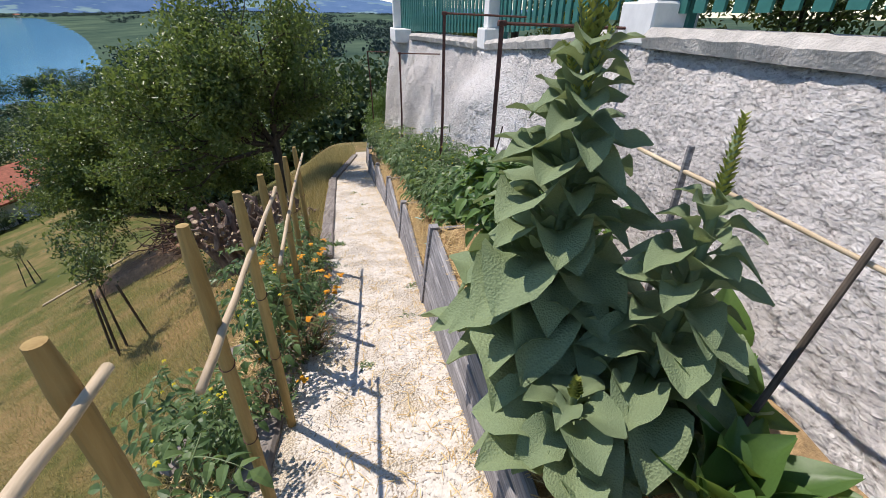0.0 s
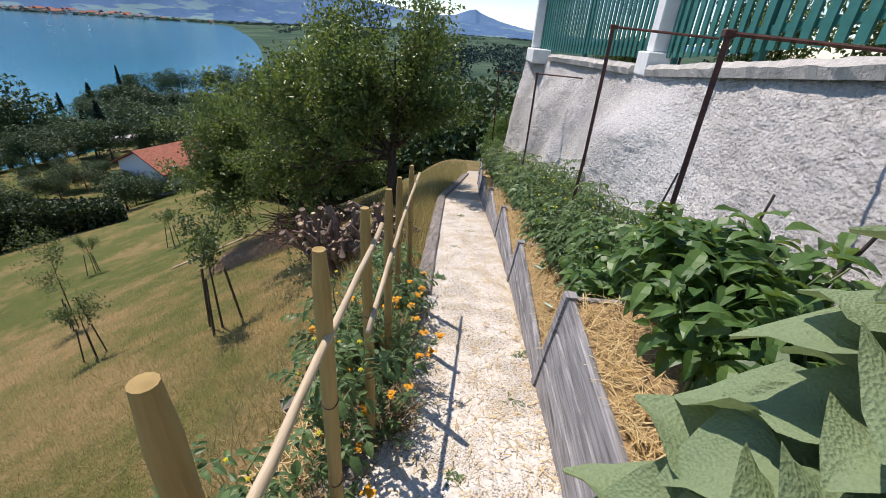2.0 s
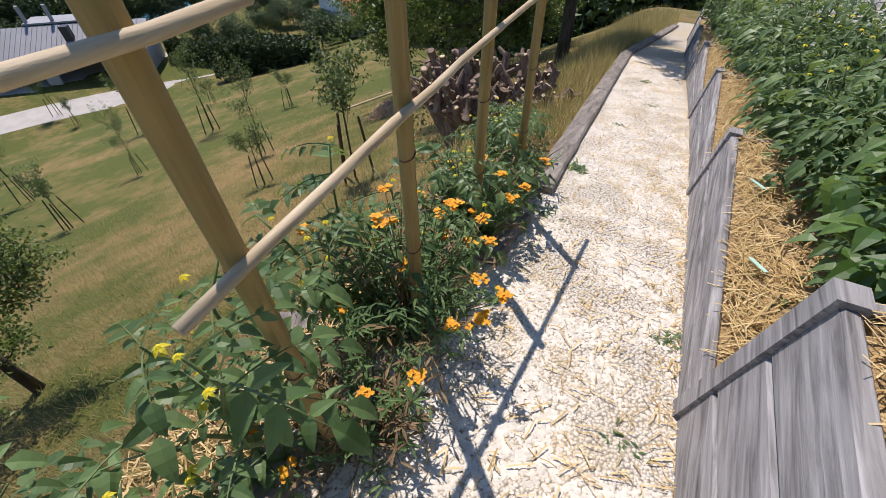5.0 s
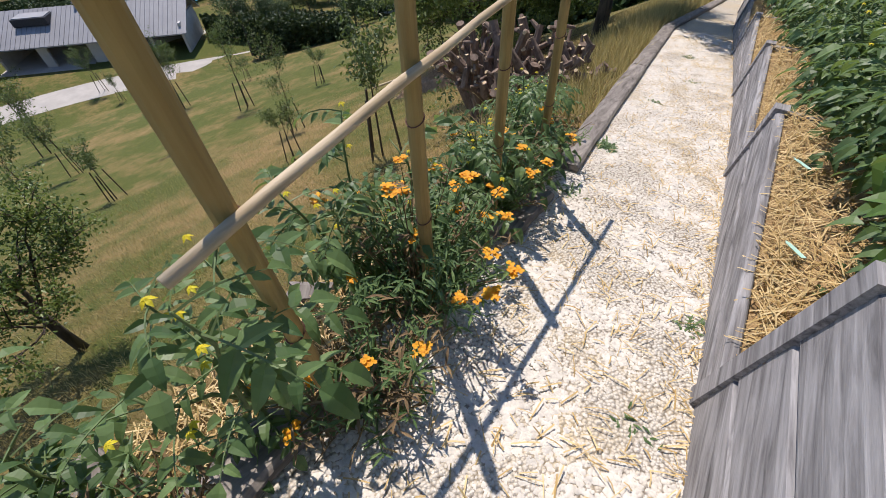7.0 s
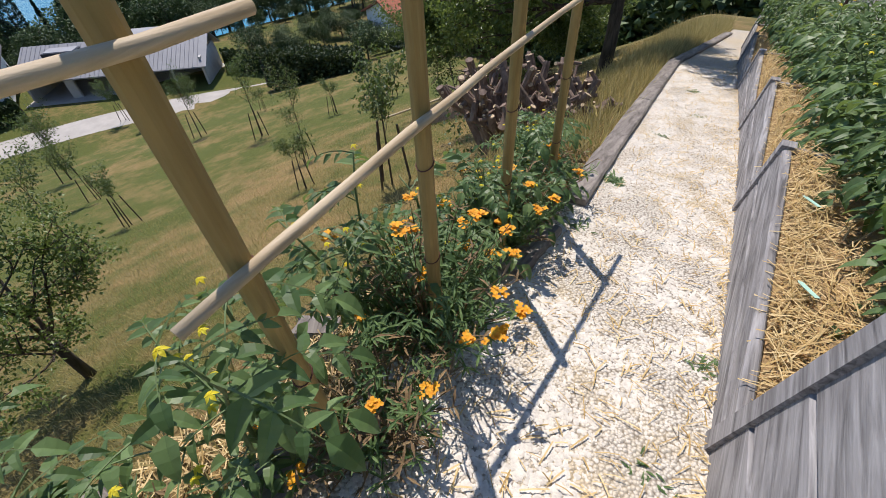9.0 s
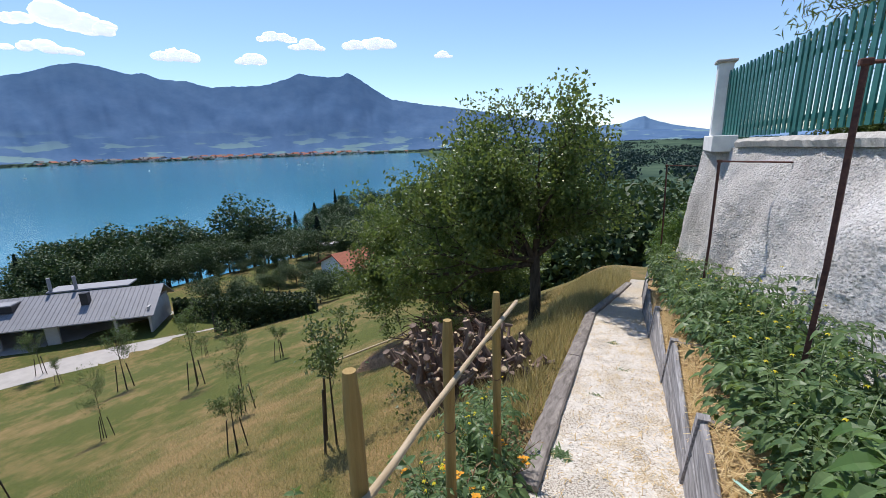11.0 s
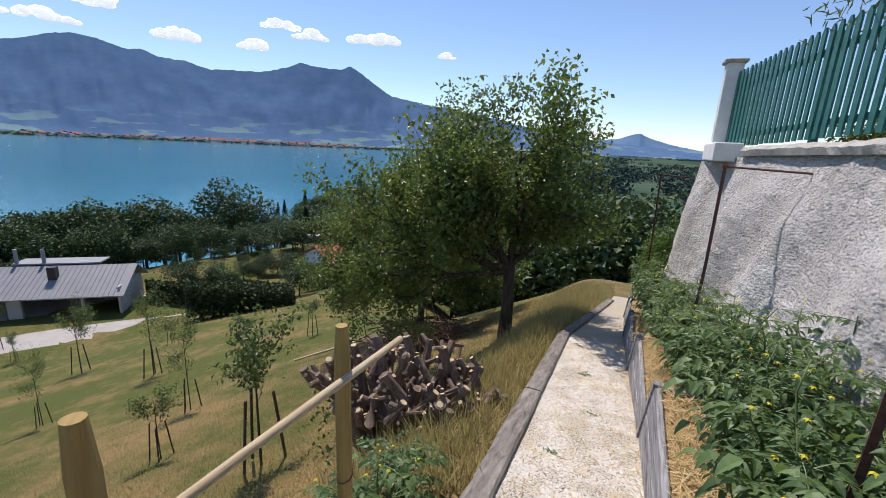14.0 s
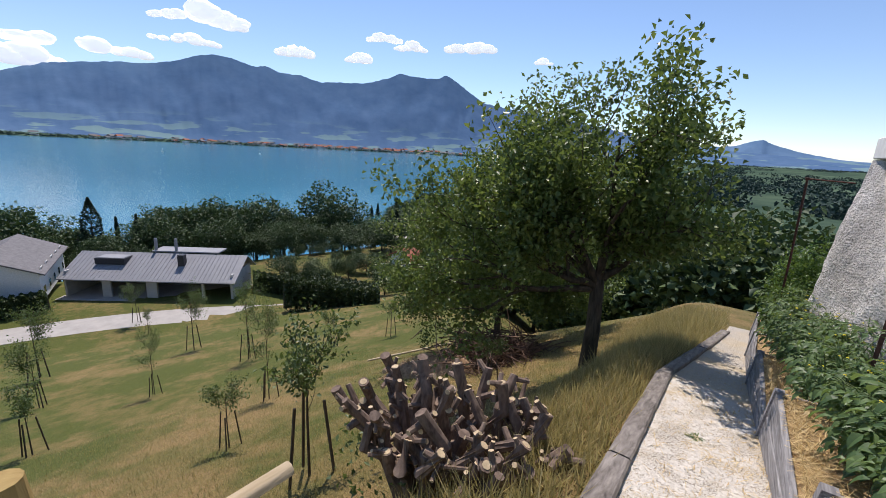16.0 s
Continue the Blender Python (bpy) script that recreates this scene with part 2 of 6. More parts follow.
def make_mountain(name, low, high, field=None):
    """Wooded slopes, air haze mixed into the colours: darker woods, paler rock and, low down, paler fields."""
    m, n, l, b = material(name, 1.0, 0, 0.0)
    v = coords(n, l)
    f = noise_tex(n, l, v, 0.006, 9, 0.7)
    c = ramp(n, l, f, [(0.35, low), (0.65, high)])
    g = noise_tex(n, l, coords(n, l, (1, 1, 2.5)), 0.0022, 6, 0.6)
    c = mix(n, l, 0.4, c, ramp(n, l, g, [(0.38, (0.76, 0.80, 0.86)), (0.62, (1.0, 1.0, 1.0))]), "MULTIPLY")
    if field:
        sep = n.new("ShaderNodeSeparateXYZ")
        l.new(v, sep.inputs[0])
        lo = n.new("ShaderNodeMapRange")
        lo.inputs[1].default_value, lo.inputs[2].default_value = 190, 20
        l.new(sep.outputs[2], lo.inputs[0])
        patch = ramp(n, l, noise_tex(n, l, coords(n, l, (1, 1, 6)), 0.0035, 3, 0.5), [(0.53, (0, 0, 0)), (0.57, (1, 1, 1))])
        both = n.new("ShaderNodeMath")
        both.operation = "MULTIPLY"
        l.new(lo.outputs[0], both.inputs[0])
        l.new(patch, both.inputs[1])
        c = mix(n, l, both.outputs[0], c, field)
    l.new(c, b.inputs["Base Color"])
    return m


def make_board():
    m = wood_mat("weathered_board", (0.09, 0.085, 0.085), (0.46, 0.445, 0.44), (38, 2.4, 38), 0.85)
    return m


M_GROUND = make_ground()
M_WALL = make_wall()
M_GRAVEL = make_gravel_bed()
M_WATER = make_water()
# near range: blue of the hazy air is put into its base colours
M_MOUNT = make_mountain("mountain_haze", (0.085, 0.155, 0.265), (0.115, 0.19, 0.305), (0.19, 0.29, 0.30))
# farther hills: the same slopes, painted paler and bluer for more haze
M_MOUNT2 = make_mountain("mountain_far_haze", (0.16, 0.27, 0.42), (0.22, 0.34, 0.48))
# far land and woods: distance haze mixed into the greens as a bluish cast
M_FARLAND = make_mountain("far_land", (0.035, 0.065, 0.05), (0.10, 0.145, 0.09))
M_FARWOOD = leaf_mat("far_woodland_haze", (0.030, 0.060, 0.050), (0.065, 0.105, 0.080), 0.9, 0.0)
M_BOARD = make_board()
M_TIMBER = wood_mat("old_timber", (0.10, 0.085, 0.075), (0.38, 0.34, 0.30), (22, 2.0, 22), 0.9)
M_STAKE = wood_mat("stake_wood", (0.27, 0.17, 0.055), (0.50, 0.36, 0.14), (18, 18, 1.3), 0.75)
M_RAIL = wood_mat("hazel_rod", (0.40, 0.29, 0.16), (0.72, 0.60, 0.42), (30, 3, 30), 0.6)
M_STONE = plain_mat("limestone_chip", (0.66, 0.61, 0.53), 0.9, 0, 0.25, 30, 0.3, 0.004)
M_STRAW = leaf_mat("straw", (0.50, 0.33, 0.12), (0.82, 0.64, 0.34), 0.6, 0.15, (0.7, 0.5, 0.2))
M_SOIL = plain_mat("straw_mulch", (0.46, 0.31, 0.15), 0.95, 0, 0.5, 25, 0.8, 0.02)
M_RUST = plain_mat("rusty_steel", (0.13, 0.055, 0.04), 0.75, 0.3, 0.5, 30, 0.3)
M_GREEN = plain_mat("green_paint", (0.030, 0.165, 0.135), 0.45, 0, 0.25, 10, 0.05)
M_WHITE = plain_mat("white_render", (0.80, 0.80, 0.77), 0.9, 0, 0.12, 6, 0.3)
M_CONC = plain_mat("concrete", (0.50, 0.47, 0.42), 0.95, 0, 0.3, 7, 0.7, 0.02)
M_BARK = wood_mat("bark", (0.035, 0.028, 0.022), (0.15, 0.12, 0.09), (14, 14, 3), 0.95)
M_CUT = plain_mat("cut_wood", (0.58, 0.44, 0.26), 0.8, 0, 0.3, 30, 0.2)
M_TREE = leaf_mat("apple_leaf", (0.070, 0.120, 0.030), (0.22, 0.28, 0.085), 0.4, 0.34, (0.22, 0.30, 0.05))
M_TREE2 = leaf_mat("far_leaf", (0.028, 0.062, 0.022), (0.095, 0.15, 0.05), 0.6, 0.12, (0.10, 0.16, 0.03))
M_CONIF = leaf_mat("conifer_leaf", (0.008, 0.022, 0.012), (0.022, 0.045, 0.022), 0.7, 0.05, (0.05, 0.08, 0.02))
M_SAP = leaf_mat("sapling_leaf", (0.060, 0.100, 0.035), (0.14, 0.19, 0.075), 0.45, 0.25)
M_HEDGE = leaf_mat("hedge_leaf", (0.020, 0.042, 0.012), (0.060, 0.090, 0.028), 0.6, 0.1, (0.10, 0.15, 0.03))
M_TOM = leaf_mat("tomato_leaf", (0.065, 0.125, 0.045), (0.18, 0.27, 0.10), 0.45, 0.32, (0.25, 0.35, 0.06))
M_PEP = leaf_mat("pepper_leaf", (0.045, 0.110, 0.028), (0.135, 0.235, 0.060), 0.42, 0.3, (0.3, 0.42, 0.06))
M_MUL = leaf_mat("mullein_leaf", (0.18, 0.255, 0.125), (0.31, 0.385, 0.205), 0.7, 0.24, (0.30, 0.36, 0.11), 1.0)
M_MULY = leaf_mat("mullein_bud", (0.25, 0.30, 0.06), (0.48, 0.46, 0.11), 0.7, 0.2)
M_STEM = plain_mat("green_stem", (0.11, 0.16, 0.05), 0.6, 0, 0.3, 20, 0.1)
M_DRY = leaf_mat("dry_stem", (0.14, 0.09, 0.045), (0.32, 0.22, 0.11), 0.8, 0.1, (0.3, 0.2, 0.08))
M_FLOWER = leaf_mat("orange_petal", (0.82, 0.33, 0.008), (0.92, 0.50, 0.018), 0.6, 0.25, (0.9, 0.4, 0.02))
M_YELLOW = leaf_mat("yellow_petal", (0.75, 0.60, 0.02), (0.85, 0.75, 0.06), 0.6, 0.25, (0.8, 0.7, 0.05))
M_GRASS = leaf_mat("dry_grass", (0.20, 0.19, 0.055), (0.66, 0.53, 0.26), 0.7, 0.4, (0.6, 0.5, 0.2))
M_ROOF = plain_mat("zinc_roof", (0.27, 0.27, 0.28), 0.6, 0.0, 0.12, 0.7, 0.0)
M_DARK = plain_mat("dark_metal", (0.035, 0.035, 0.04), 0.5, 0.2, 0.3, 5, 0)
M_HOUSE = plain_mat("house_render", (0.50, 0.48, 0.45), 0.9, 0, 0.15, 1.0, 0.1)
M_TILE = plain_mat("red_tile", (0.36, 0.11, 0.055), 0.85, 0, 0.4, 2.5, 0.4, 0.05)
M_GREYTILE = plain_mat("grey_tile", (0.17, 0.16, 0.16), 0.85, 0, 0.3, 2.0, 0.3, 0.05)
M_ROAD = plain_mat("pale_drive", (0.42, 0.39, 0.35), 0.95, 0, 0.15, 0.8, 0.2, 0.02)
M_GLASS = plain_mat("dark_glass", (0.03, 0.04, 0.05), 0.1, 0, 0.1, 1, 0)
M_CLOUD, cn, cl, cb = material("cloud_glow", 1.0, 0, 0.0)
cb.inputs["Base Color"].default_value = (0.9, 0.9, 0.9, 1)
# added glow stands in for sunlight scattered through the clouds
cb.inputs["Emission Color"].default_value = (0.93, 0.96, 1.0, 1)
cb.inputs["Emission Strength"].default_value = 0.55
M_COMPOST = plain_mat("dry_compost", (0.42, 0.26, 0.15), 0.95, 0, 0.5, 9, 0.9, 0.04)
M_BRUSH = leaf_mat("brushwood", (0.06, 0.035, 0.025), (0.20, 0.12, 0.08), 0.9, 0.0)

# ---- the lie of the land ----


def sstep(a, b, x):
    u = min(1.0, max(0.0, (x - a) / (b - a)))
    return u * u * (3 - 2 * u)


def path_z(y):
    return 0.201 - 0.181 * y


def path_left(y):
    return float(np.interp(y, (-4, 2.85, 3.5, 4.7, 9.2, 12.8, 16), (-0.27, -0.25, -0.22, -0.27, -0.38, 0.10, 0.30)))


def path_right(y):
    return float(np.interp(y, (-4, 4, 5.7, 9.5, 12.6, 16), (0.64, 0.62, 0.59, 0.42, 0.42, 0.62)))


def meadow_z(x, y):
    """The open slope: one profile down the fall line, steep at first, then the house terrace and the shore."""
    return float(np.interp(-0.961 * x + 0.276 * y, (-20, 0, 4.9, 6.35, 11, 19.3, 26.8, 38, 58, 85, 95, 160, 200), (0.5, -1.0, -3.1, -3.75, -6.0, -9.7, -12.4, -16, -22.2, -22.6, -24.2, -44, -49)))


def wall_top(y):
    return float(np.interp(y, (-8, 0.5, 2.4, 6.3, 10, 11.9), (2.1, 1.92, 1.92, 1.62, 1.58, 1.45)))


def wall_line(y):
    """Plan of the wall's upper edge."""
    return float(np.interp(y, (-8, 4, 6, 8, 10, 11.9), (2.5, 2.45, 2.38, 2.15, 1.80, 1.33)))


SHORE = 3300.0
LAKE = -45.0


def ground_z(x, y):
    """Height of the open ground at any place."""
    zp = path_z(min(max(y, -6), 34)) - 0.07
    m = meadow_z(x, y)
    start = path_left(min(y, 14)) - 0.36 + 0.10 * sstep(4.0, 6.0, y)
    u = sstep(start, start - 2.4, x)
    z = zp * (1 - u) + m * u
    r = math.hypot(x, y)
    az = math.degrees(math.atan2(-x, y))
    # beyond the meadow: the wooded slope to the water, and the valley past the path's end
    if r > 20:
        lakeside = sstep(12, 32, az)
        target = max(m, LAKE - 4)
        target += sstep(SHORE - 160, SHORE + 60, r) * 5 + sstep(SHORE, SHORE + 1000, r) * 38
        valley = -14 - 20 * sstep(22, 80, r) + 26 * sstep(500, 3600, r)
        far = valley * (1 - lakeside) + target * lakeside
        k = sstep(20, 34, r)
        z = z * (1 - k) + far * k
    # garden terrace behind the wall
    if x > 1.2:
        w = wall_line(y)
        t = sstep(w + 0.08, w + 0.35, x) * sstep(12.6, 11.5, y) * sstep(-9.0, -7.0, y)
        z = z * (1 - t) + (wall_top(y) - 0.05) * t
    z += 0.05 * noise.noise((x * 0.7, y * 0.7, 3.1)) * min(1, max(0, (-x - 0.9)))
    return z


def axis_steps(near, far, fine):
    out, s, p = [], fine, 0.0
    while p < far:
        out.append(p)
        if p > near:
            s *= 1.13
        p += s
    return out + [far]


def build_ground():
    xs = sorted({-v for v in axis_steps(14, 4900, 0.3)} | set(axis_steps(4, 4900, 0.3)))
    ys = sorted({-v for v in axis_steps(3, 4900, 0.35)} | set(axis_steps(20, 4900, 0.35)))
    verts = [(x, y, ground_z(x, y)) for y in ys for x in xs]
    w = len(xs)
    faces = [(j * w + i, j * w + i + 1, (j + 1) * w + i + 1, (j + 1) * w + i) for j in range(len(ys) - 1) for i in range(w - 1)]
    me = mesh_of(verts, faces, [M_GROUND, M_FARLAND], True)
    me.polygons.foreach_set("material_index", [1 if math.hypot(p.center.x, p.center.y) > 125 else 0 for p in me.polygons])
    return solid("ground", me, "sloping dry summer meadow falling towards the lake", "ground", kind="structure")


build_ground()
me = mesh_of([(-4900, -4900, LAKE), (4900, -4900, LAKE), (4900, 4900, LAKE), (-4900, 4900, LAKE)], [(0, 1, 2, 3)], M_WATER)
solid("water", me, "wide turquoise lake under a clear sky", "lake", kind="structure")


def ridge(name, profile, dist, base, mat, label, seed, depth=900):
    """A mountain range: skyline heights over azimuth, falling to the shore with rough flanks."""
    az = [p[0] for p in profile]
    el = [p[1] for p in profile]
    cols, rows = 420, 26
    verts, faces = [], []
    for i in range(cols):
        a = az[0] + (az[-1] - az[0]) * i / (cols - 1)
        e = float(np.interp(a, az, el))
        e += 0.10 * noise.noise((a * 0.9, seed, 0)) * min(1, e / 2) + 0.09 * noise.noise((a * 2.3, seed, 4)) * min(1, e / 4)
        top = math.tan(radians(max(e * 0.94, 0.05))) * dist - base
        for j in range(rows):
            u = j / (rows - 1)
            d = dist - depth * (1 - u)
            h = top * (u ** 1.25)
            h += top * (0.05 * noise.noise((a * 0.45, u * 3, seed)) + 0.02 * noise.noise((a * 1.6, u * 6, seed + 3))) * math.sin(math.pi * u)
            verts.append((-math.sin(radians(a)) * d, math.cos(radians(a)) * d, base + h))
    for i in range(cols - 1):
        for j in range(rows - 1):
            k = i * rows + j
            faces.append((k, k + 1, k + rows + 1, k + rows))
    ob = solid(name, mesh_of(verts, faces, mat, True), label, "mountain", kind="structure")
    return ob


SKYLINE = [(-10, 0.6), (3, 1.4), (12, 2.6), (18, 3.8), (22.5, 4.6), (28, 5.3), (31.8, 6.0), (34, 7.3), (36, 8.7), (36.9, 9.1), (38, 8.6), (41, 8.7), (42.8, 9.0), (44.3, 8.3), (47.3, 7.5), (50, 7.4), (52.7, 7.2), (54.5, 7.7), (55.7, 7.8),
           (57.5, 7.9), (58.9, 8.4), (60, 8.2), (62.5, 8.8), (64.2, 9.0), (66, 8.6), (68, 7.8), (70.6, 7.2), (74, 6.9), (79, 6.0), (82, 4.8), (85, 3.9), (87.7, 3.2), (95, 2.0)]
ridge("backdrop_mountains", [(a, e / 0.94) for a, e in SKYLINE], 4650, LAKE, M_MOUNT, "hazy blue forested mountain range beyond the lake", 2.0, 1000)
ridge("backdrop_hills", [(-30, 0.4), (-12, 0.6), (-6, 1.0), (-3.5, 1.5), (-1.5, 2.0), (0.4, 2.8), (1.2, 2.7), (2.8, 2.1), (5, 1.9), (10, 0.8)], 4800, LAKE, M_MOUNT2, "distant hills paled by haze on the horizon", 5.0, 300)

# ---- path ----
rng = np.random.default_rng(7)


def strip(y0, y1, left, right, lift, step, mat, cols=8, rough=0.012):
    n = int((y1 - y0) / step) + 1
    verts, faces = [], []
    for j in range(n):
        y = y0 + (y1 - y0) * j / (n - 1)
        for i in range(cols):
            x = left(y) + (right(y) - left(y)) * i / (cols - 1)
            verts.append((x, y, path_z(y) + lift + rough * noise.noise((x * 5, y * 5, 1.3))))
    for j in range(n - 1):
        for i in range(cols - 1):
            k = j * cols + i
            faces.append((k, k + 1, k + cols + 1, k + cols))
    return mesh_of(verts, faces, mat, True)


me = strip(-4.0, 15.0, lambda y: path_left(y) - (0.10 if y > 3.6 else 0.22), lambda y: path_right(y) + 0.12, 0.0, 0.12, M_GRAVEL, 10)
PATH_OB = solid("path", me, "pale crushed limestone garden path strewn with straw", "path", kind="structure")


def chips(n, y0, y1, smin, smax, seed):
    r = np.random.default_rng(seed)
    ys = y0 + (y1 - y0) * r.random(n) ** 1.3
    v, f = [], []
    base = np.array([[1, 0, 0], [0.3, 0.9, 0], [-0.8, 0.6, 0], [-0.7, -0.7, 0], [0.4, -0.9, 0], [0, 0, 1]], float)
    tri = [(0, 1, 5), (1, 2, 5), (2, 3, 5), (3, 4, 5), (4, 0, 5)]
    V, F = [], []
    for k, y in enumerate(ys):
        x = r.uniform(path_left(y) - 0.05, path_right(y) + 0.02)
        s = r.uniform(smin, smax)
        a = r.uniform(0, 6.28)
        p = base * [1, r.uniform(0.5, 0.9), r.uniform(0.3, 0.6)] * s * r.uniform(0.8, 1.2, (6, 1))
        c, sn = math.cos(a), math.sin(a)
        q = np.stack([p[:, 0] * c - p[:, 1] * sn + x, p[:, 0] * sn + p[:, 1] * c + y, p[:, 2] + path_z(y) - 0.002 - 0.181 * (p[:, 0] * sn + p[:, 1] * c)], 1)
        V.append(q)
        F.append(np.array(tri) + 6 * k)
    return np_mesh(np.concatenate(V), np.concatenate(F), M_STONE)


g = solid("gravel", chips(72000, -0.6, 9.0, 0.005, 0.017, 3), "loose white limestone chips on the path", "gravel", kind="stuff")


def straws(n, place, length, mat, seed, name, label, flat=0.25, category="straw"):
    """Scattered thin blades laid on a surface given by place(rng) -> (x, y, z)."""
    r = np.random.default_rng(seed)
    V, F = [], []
    for k in range(n):
        p = np.array(place(r))
        d = r.normal(size=3)
        d[2] *= flat
        d /= np.linalg.norm(d)
        L = length * r.uniform(0.4, 1.3)
        s = np.cross(d, [0, 0, 1.0])
        s = s / (np.linalg.norm(s) + 1e-6) * r.uniform(0.0012, 0.0028)
        m = np.array([0, 0, 0.012 * r.random()])
        V.append([p - d * L / 2 - s, p - d * L / 2 + s, p + m + s, p + m - s, p + d * L / 2 + s, p + d * L / 2 - s])
        F.append([[6 * k, 6 * k + 1, 6 * k + 2, 6 * k + 3], [6 * k + 3, 6 * k + 2, 6 * k + 4, 6 * k + 5]])
    me = np_mesh(np.concatenate(V), np.concatenate(F), mat)
    return solid(name, me, label, category, kind="stuff")


def on_path(r):
    y = -0.5 + 10.5 * r.random() ** 1.2
    u = r.random()
    u = 1 - u * u * 0.9 if r.random() < 0.65 else u
    x = path_left(y) + (path_right(y) - path_left(y)) * u
    return x, y, path_z(y) + 0.012


straws(2600, on_path, 0.075, M_STRAW, 11, "path_straw", "golden straw scattered along the gravel path")

# ---- timber edging ----


def beam(name, x0, y0, x1, y1, w, h, lift, mat, label, seed, category="timber"):
    """A weathered squared timber lying along the path, with worn, uneven edges."""
    r = random.Random(seed)
    n = 14
    verts, faces = [], []
    for i in range(n):
        u = i / (n - 1)
        x, y = x0 + (x1 - x0) * u, y0 + (y1 - y0) * u
        z = path_z(y) + lift
        ww, hh = w * (1 + 0.06 * r.uniform(-1, 1)), h * (1 + 0.08 * r.uniform(-1, 1))
        b = 0.012 + 0.008 * r.random()
        prof = [(-ww / 2, -0.08), (-ww / 2, hh - b), (-ww / 2 + b, hh), (-ww * 0.1, hh + 0.004 * r.uniform(-1, 1)), (ww / 2 - b, hh), (ww / 2, hh - b), (ww / 2, -0.08)]
        for a, c in prof:
            verts.append((x + a, y, z + c))
    k = 7
    for i in range(n - 1):
        for j in range(k - 1):
            faces.append((i * k + j, i * k + j + 1, (i + 1) * k + j + 1, (i + 1) * k + j))
    faces += [tuple(range(k)), tuple(reversed(range((n - 1) * k, n * k)))]
    return solid(name, mesh_of(verts, faces, mat), label, category, "timber edging of the path")


edge_runs = [(0.35, 1.34), (2.50, 3.02), (3.42, 6.2), (6.23, 8.9), (8.93, 11.2), (11.23, 13.8)]
for k, (a, b) in enumerate(edge_runs):
    beam("edging_timber", path_left(a) - (0.22 if a < 1 else 0.09), a, path_left(b) - (0.22 if a < 1 else 0.09), b, 0.17, 0.05, 0.0, M_TIMBER, "weathered grey squared timber edging the gravel path", k)

# ---- raised bed ----
SECTIONS = [(-3.0, -0.80, 1.02), (-0.80, 2.07, 0.57), (2.07, 4.02, -0.02), (4.02, 5.92, -0.35), (5.92, 7.85, -0.72), (7.85, 9.75, -1.08), (9.75, 11.7, -1.44), (11.7, 14.2, -1.82)]


def plank_mesh(y0, y1, z0a, z1a, z0b, z1b, x0a, x1a, x0b, x1b, thick, seed):
    """A rough plank on a leaning face between two ends; a: near end, b: far end."""
    r = random.Random(seed)
    n = 9
    verts, faces = [], []
    for i in range(n):
        u = i / (n - 1)
        y = y0 + (y1 - y0) * u
        lo, hi = z0a + (z0b - z0a) * u, z1a + (z1b - z1a) * u
        xl, xh = x0a + (x0b - x0a) * u, x1a + (x1b - x1a) * u
        j = 0.006
        prof = [(xl, lo), (xl + (xh - xl) * 0.5 - j * r.random(), (lo + hi) / 2), (xh - j * r.random(), hi - 0.008), (xh + 0.008, hi + j * r.uniform(-1, 1)),
                (xh + thick - 0.008, hi + j * r.uniform(-1, 1)), (xh + thick, hi - 0.01), (xl + thick, lo)]
        verts += [(a, y, c) for a, c in prof]
    k = 7
    for i in range(n - 1):
        for q in range(k):
            q2 = (q + 1) % k
            faces.append((i * k + q, (i + 1) * k + q, (i + 1) * k + q2, i * k + q2))
    faces += [tuple(reversed(range(k))), tuple(range((n - 1) * k, n * k))]
    return mesh_of(verts, faces, M_BOARD)


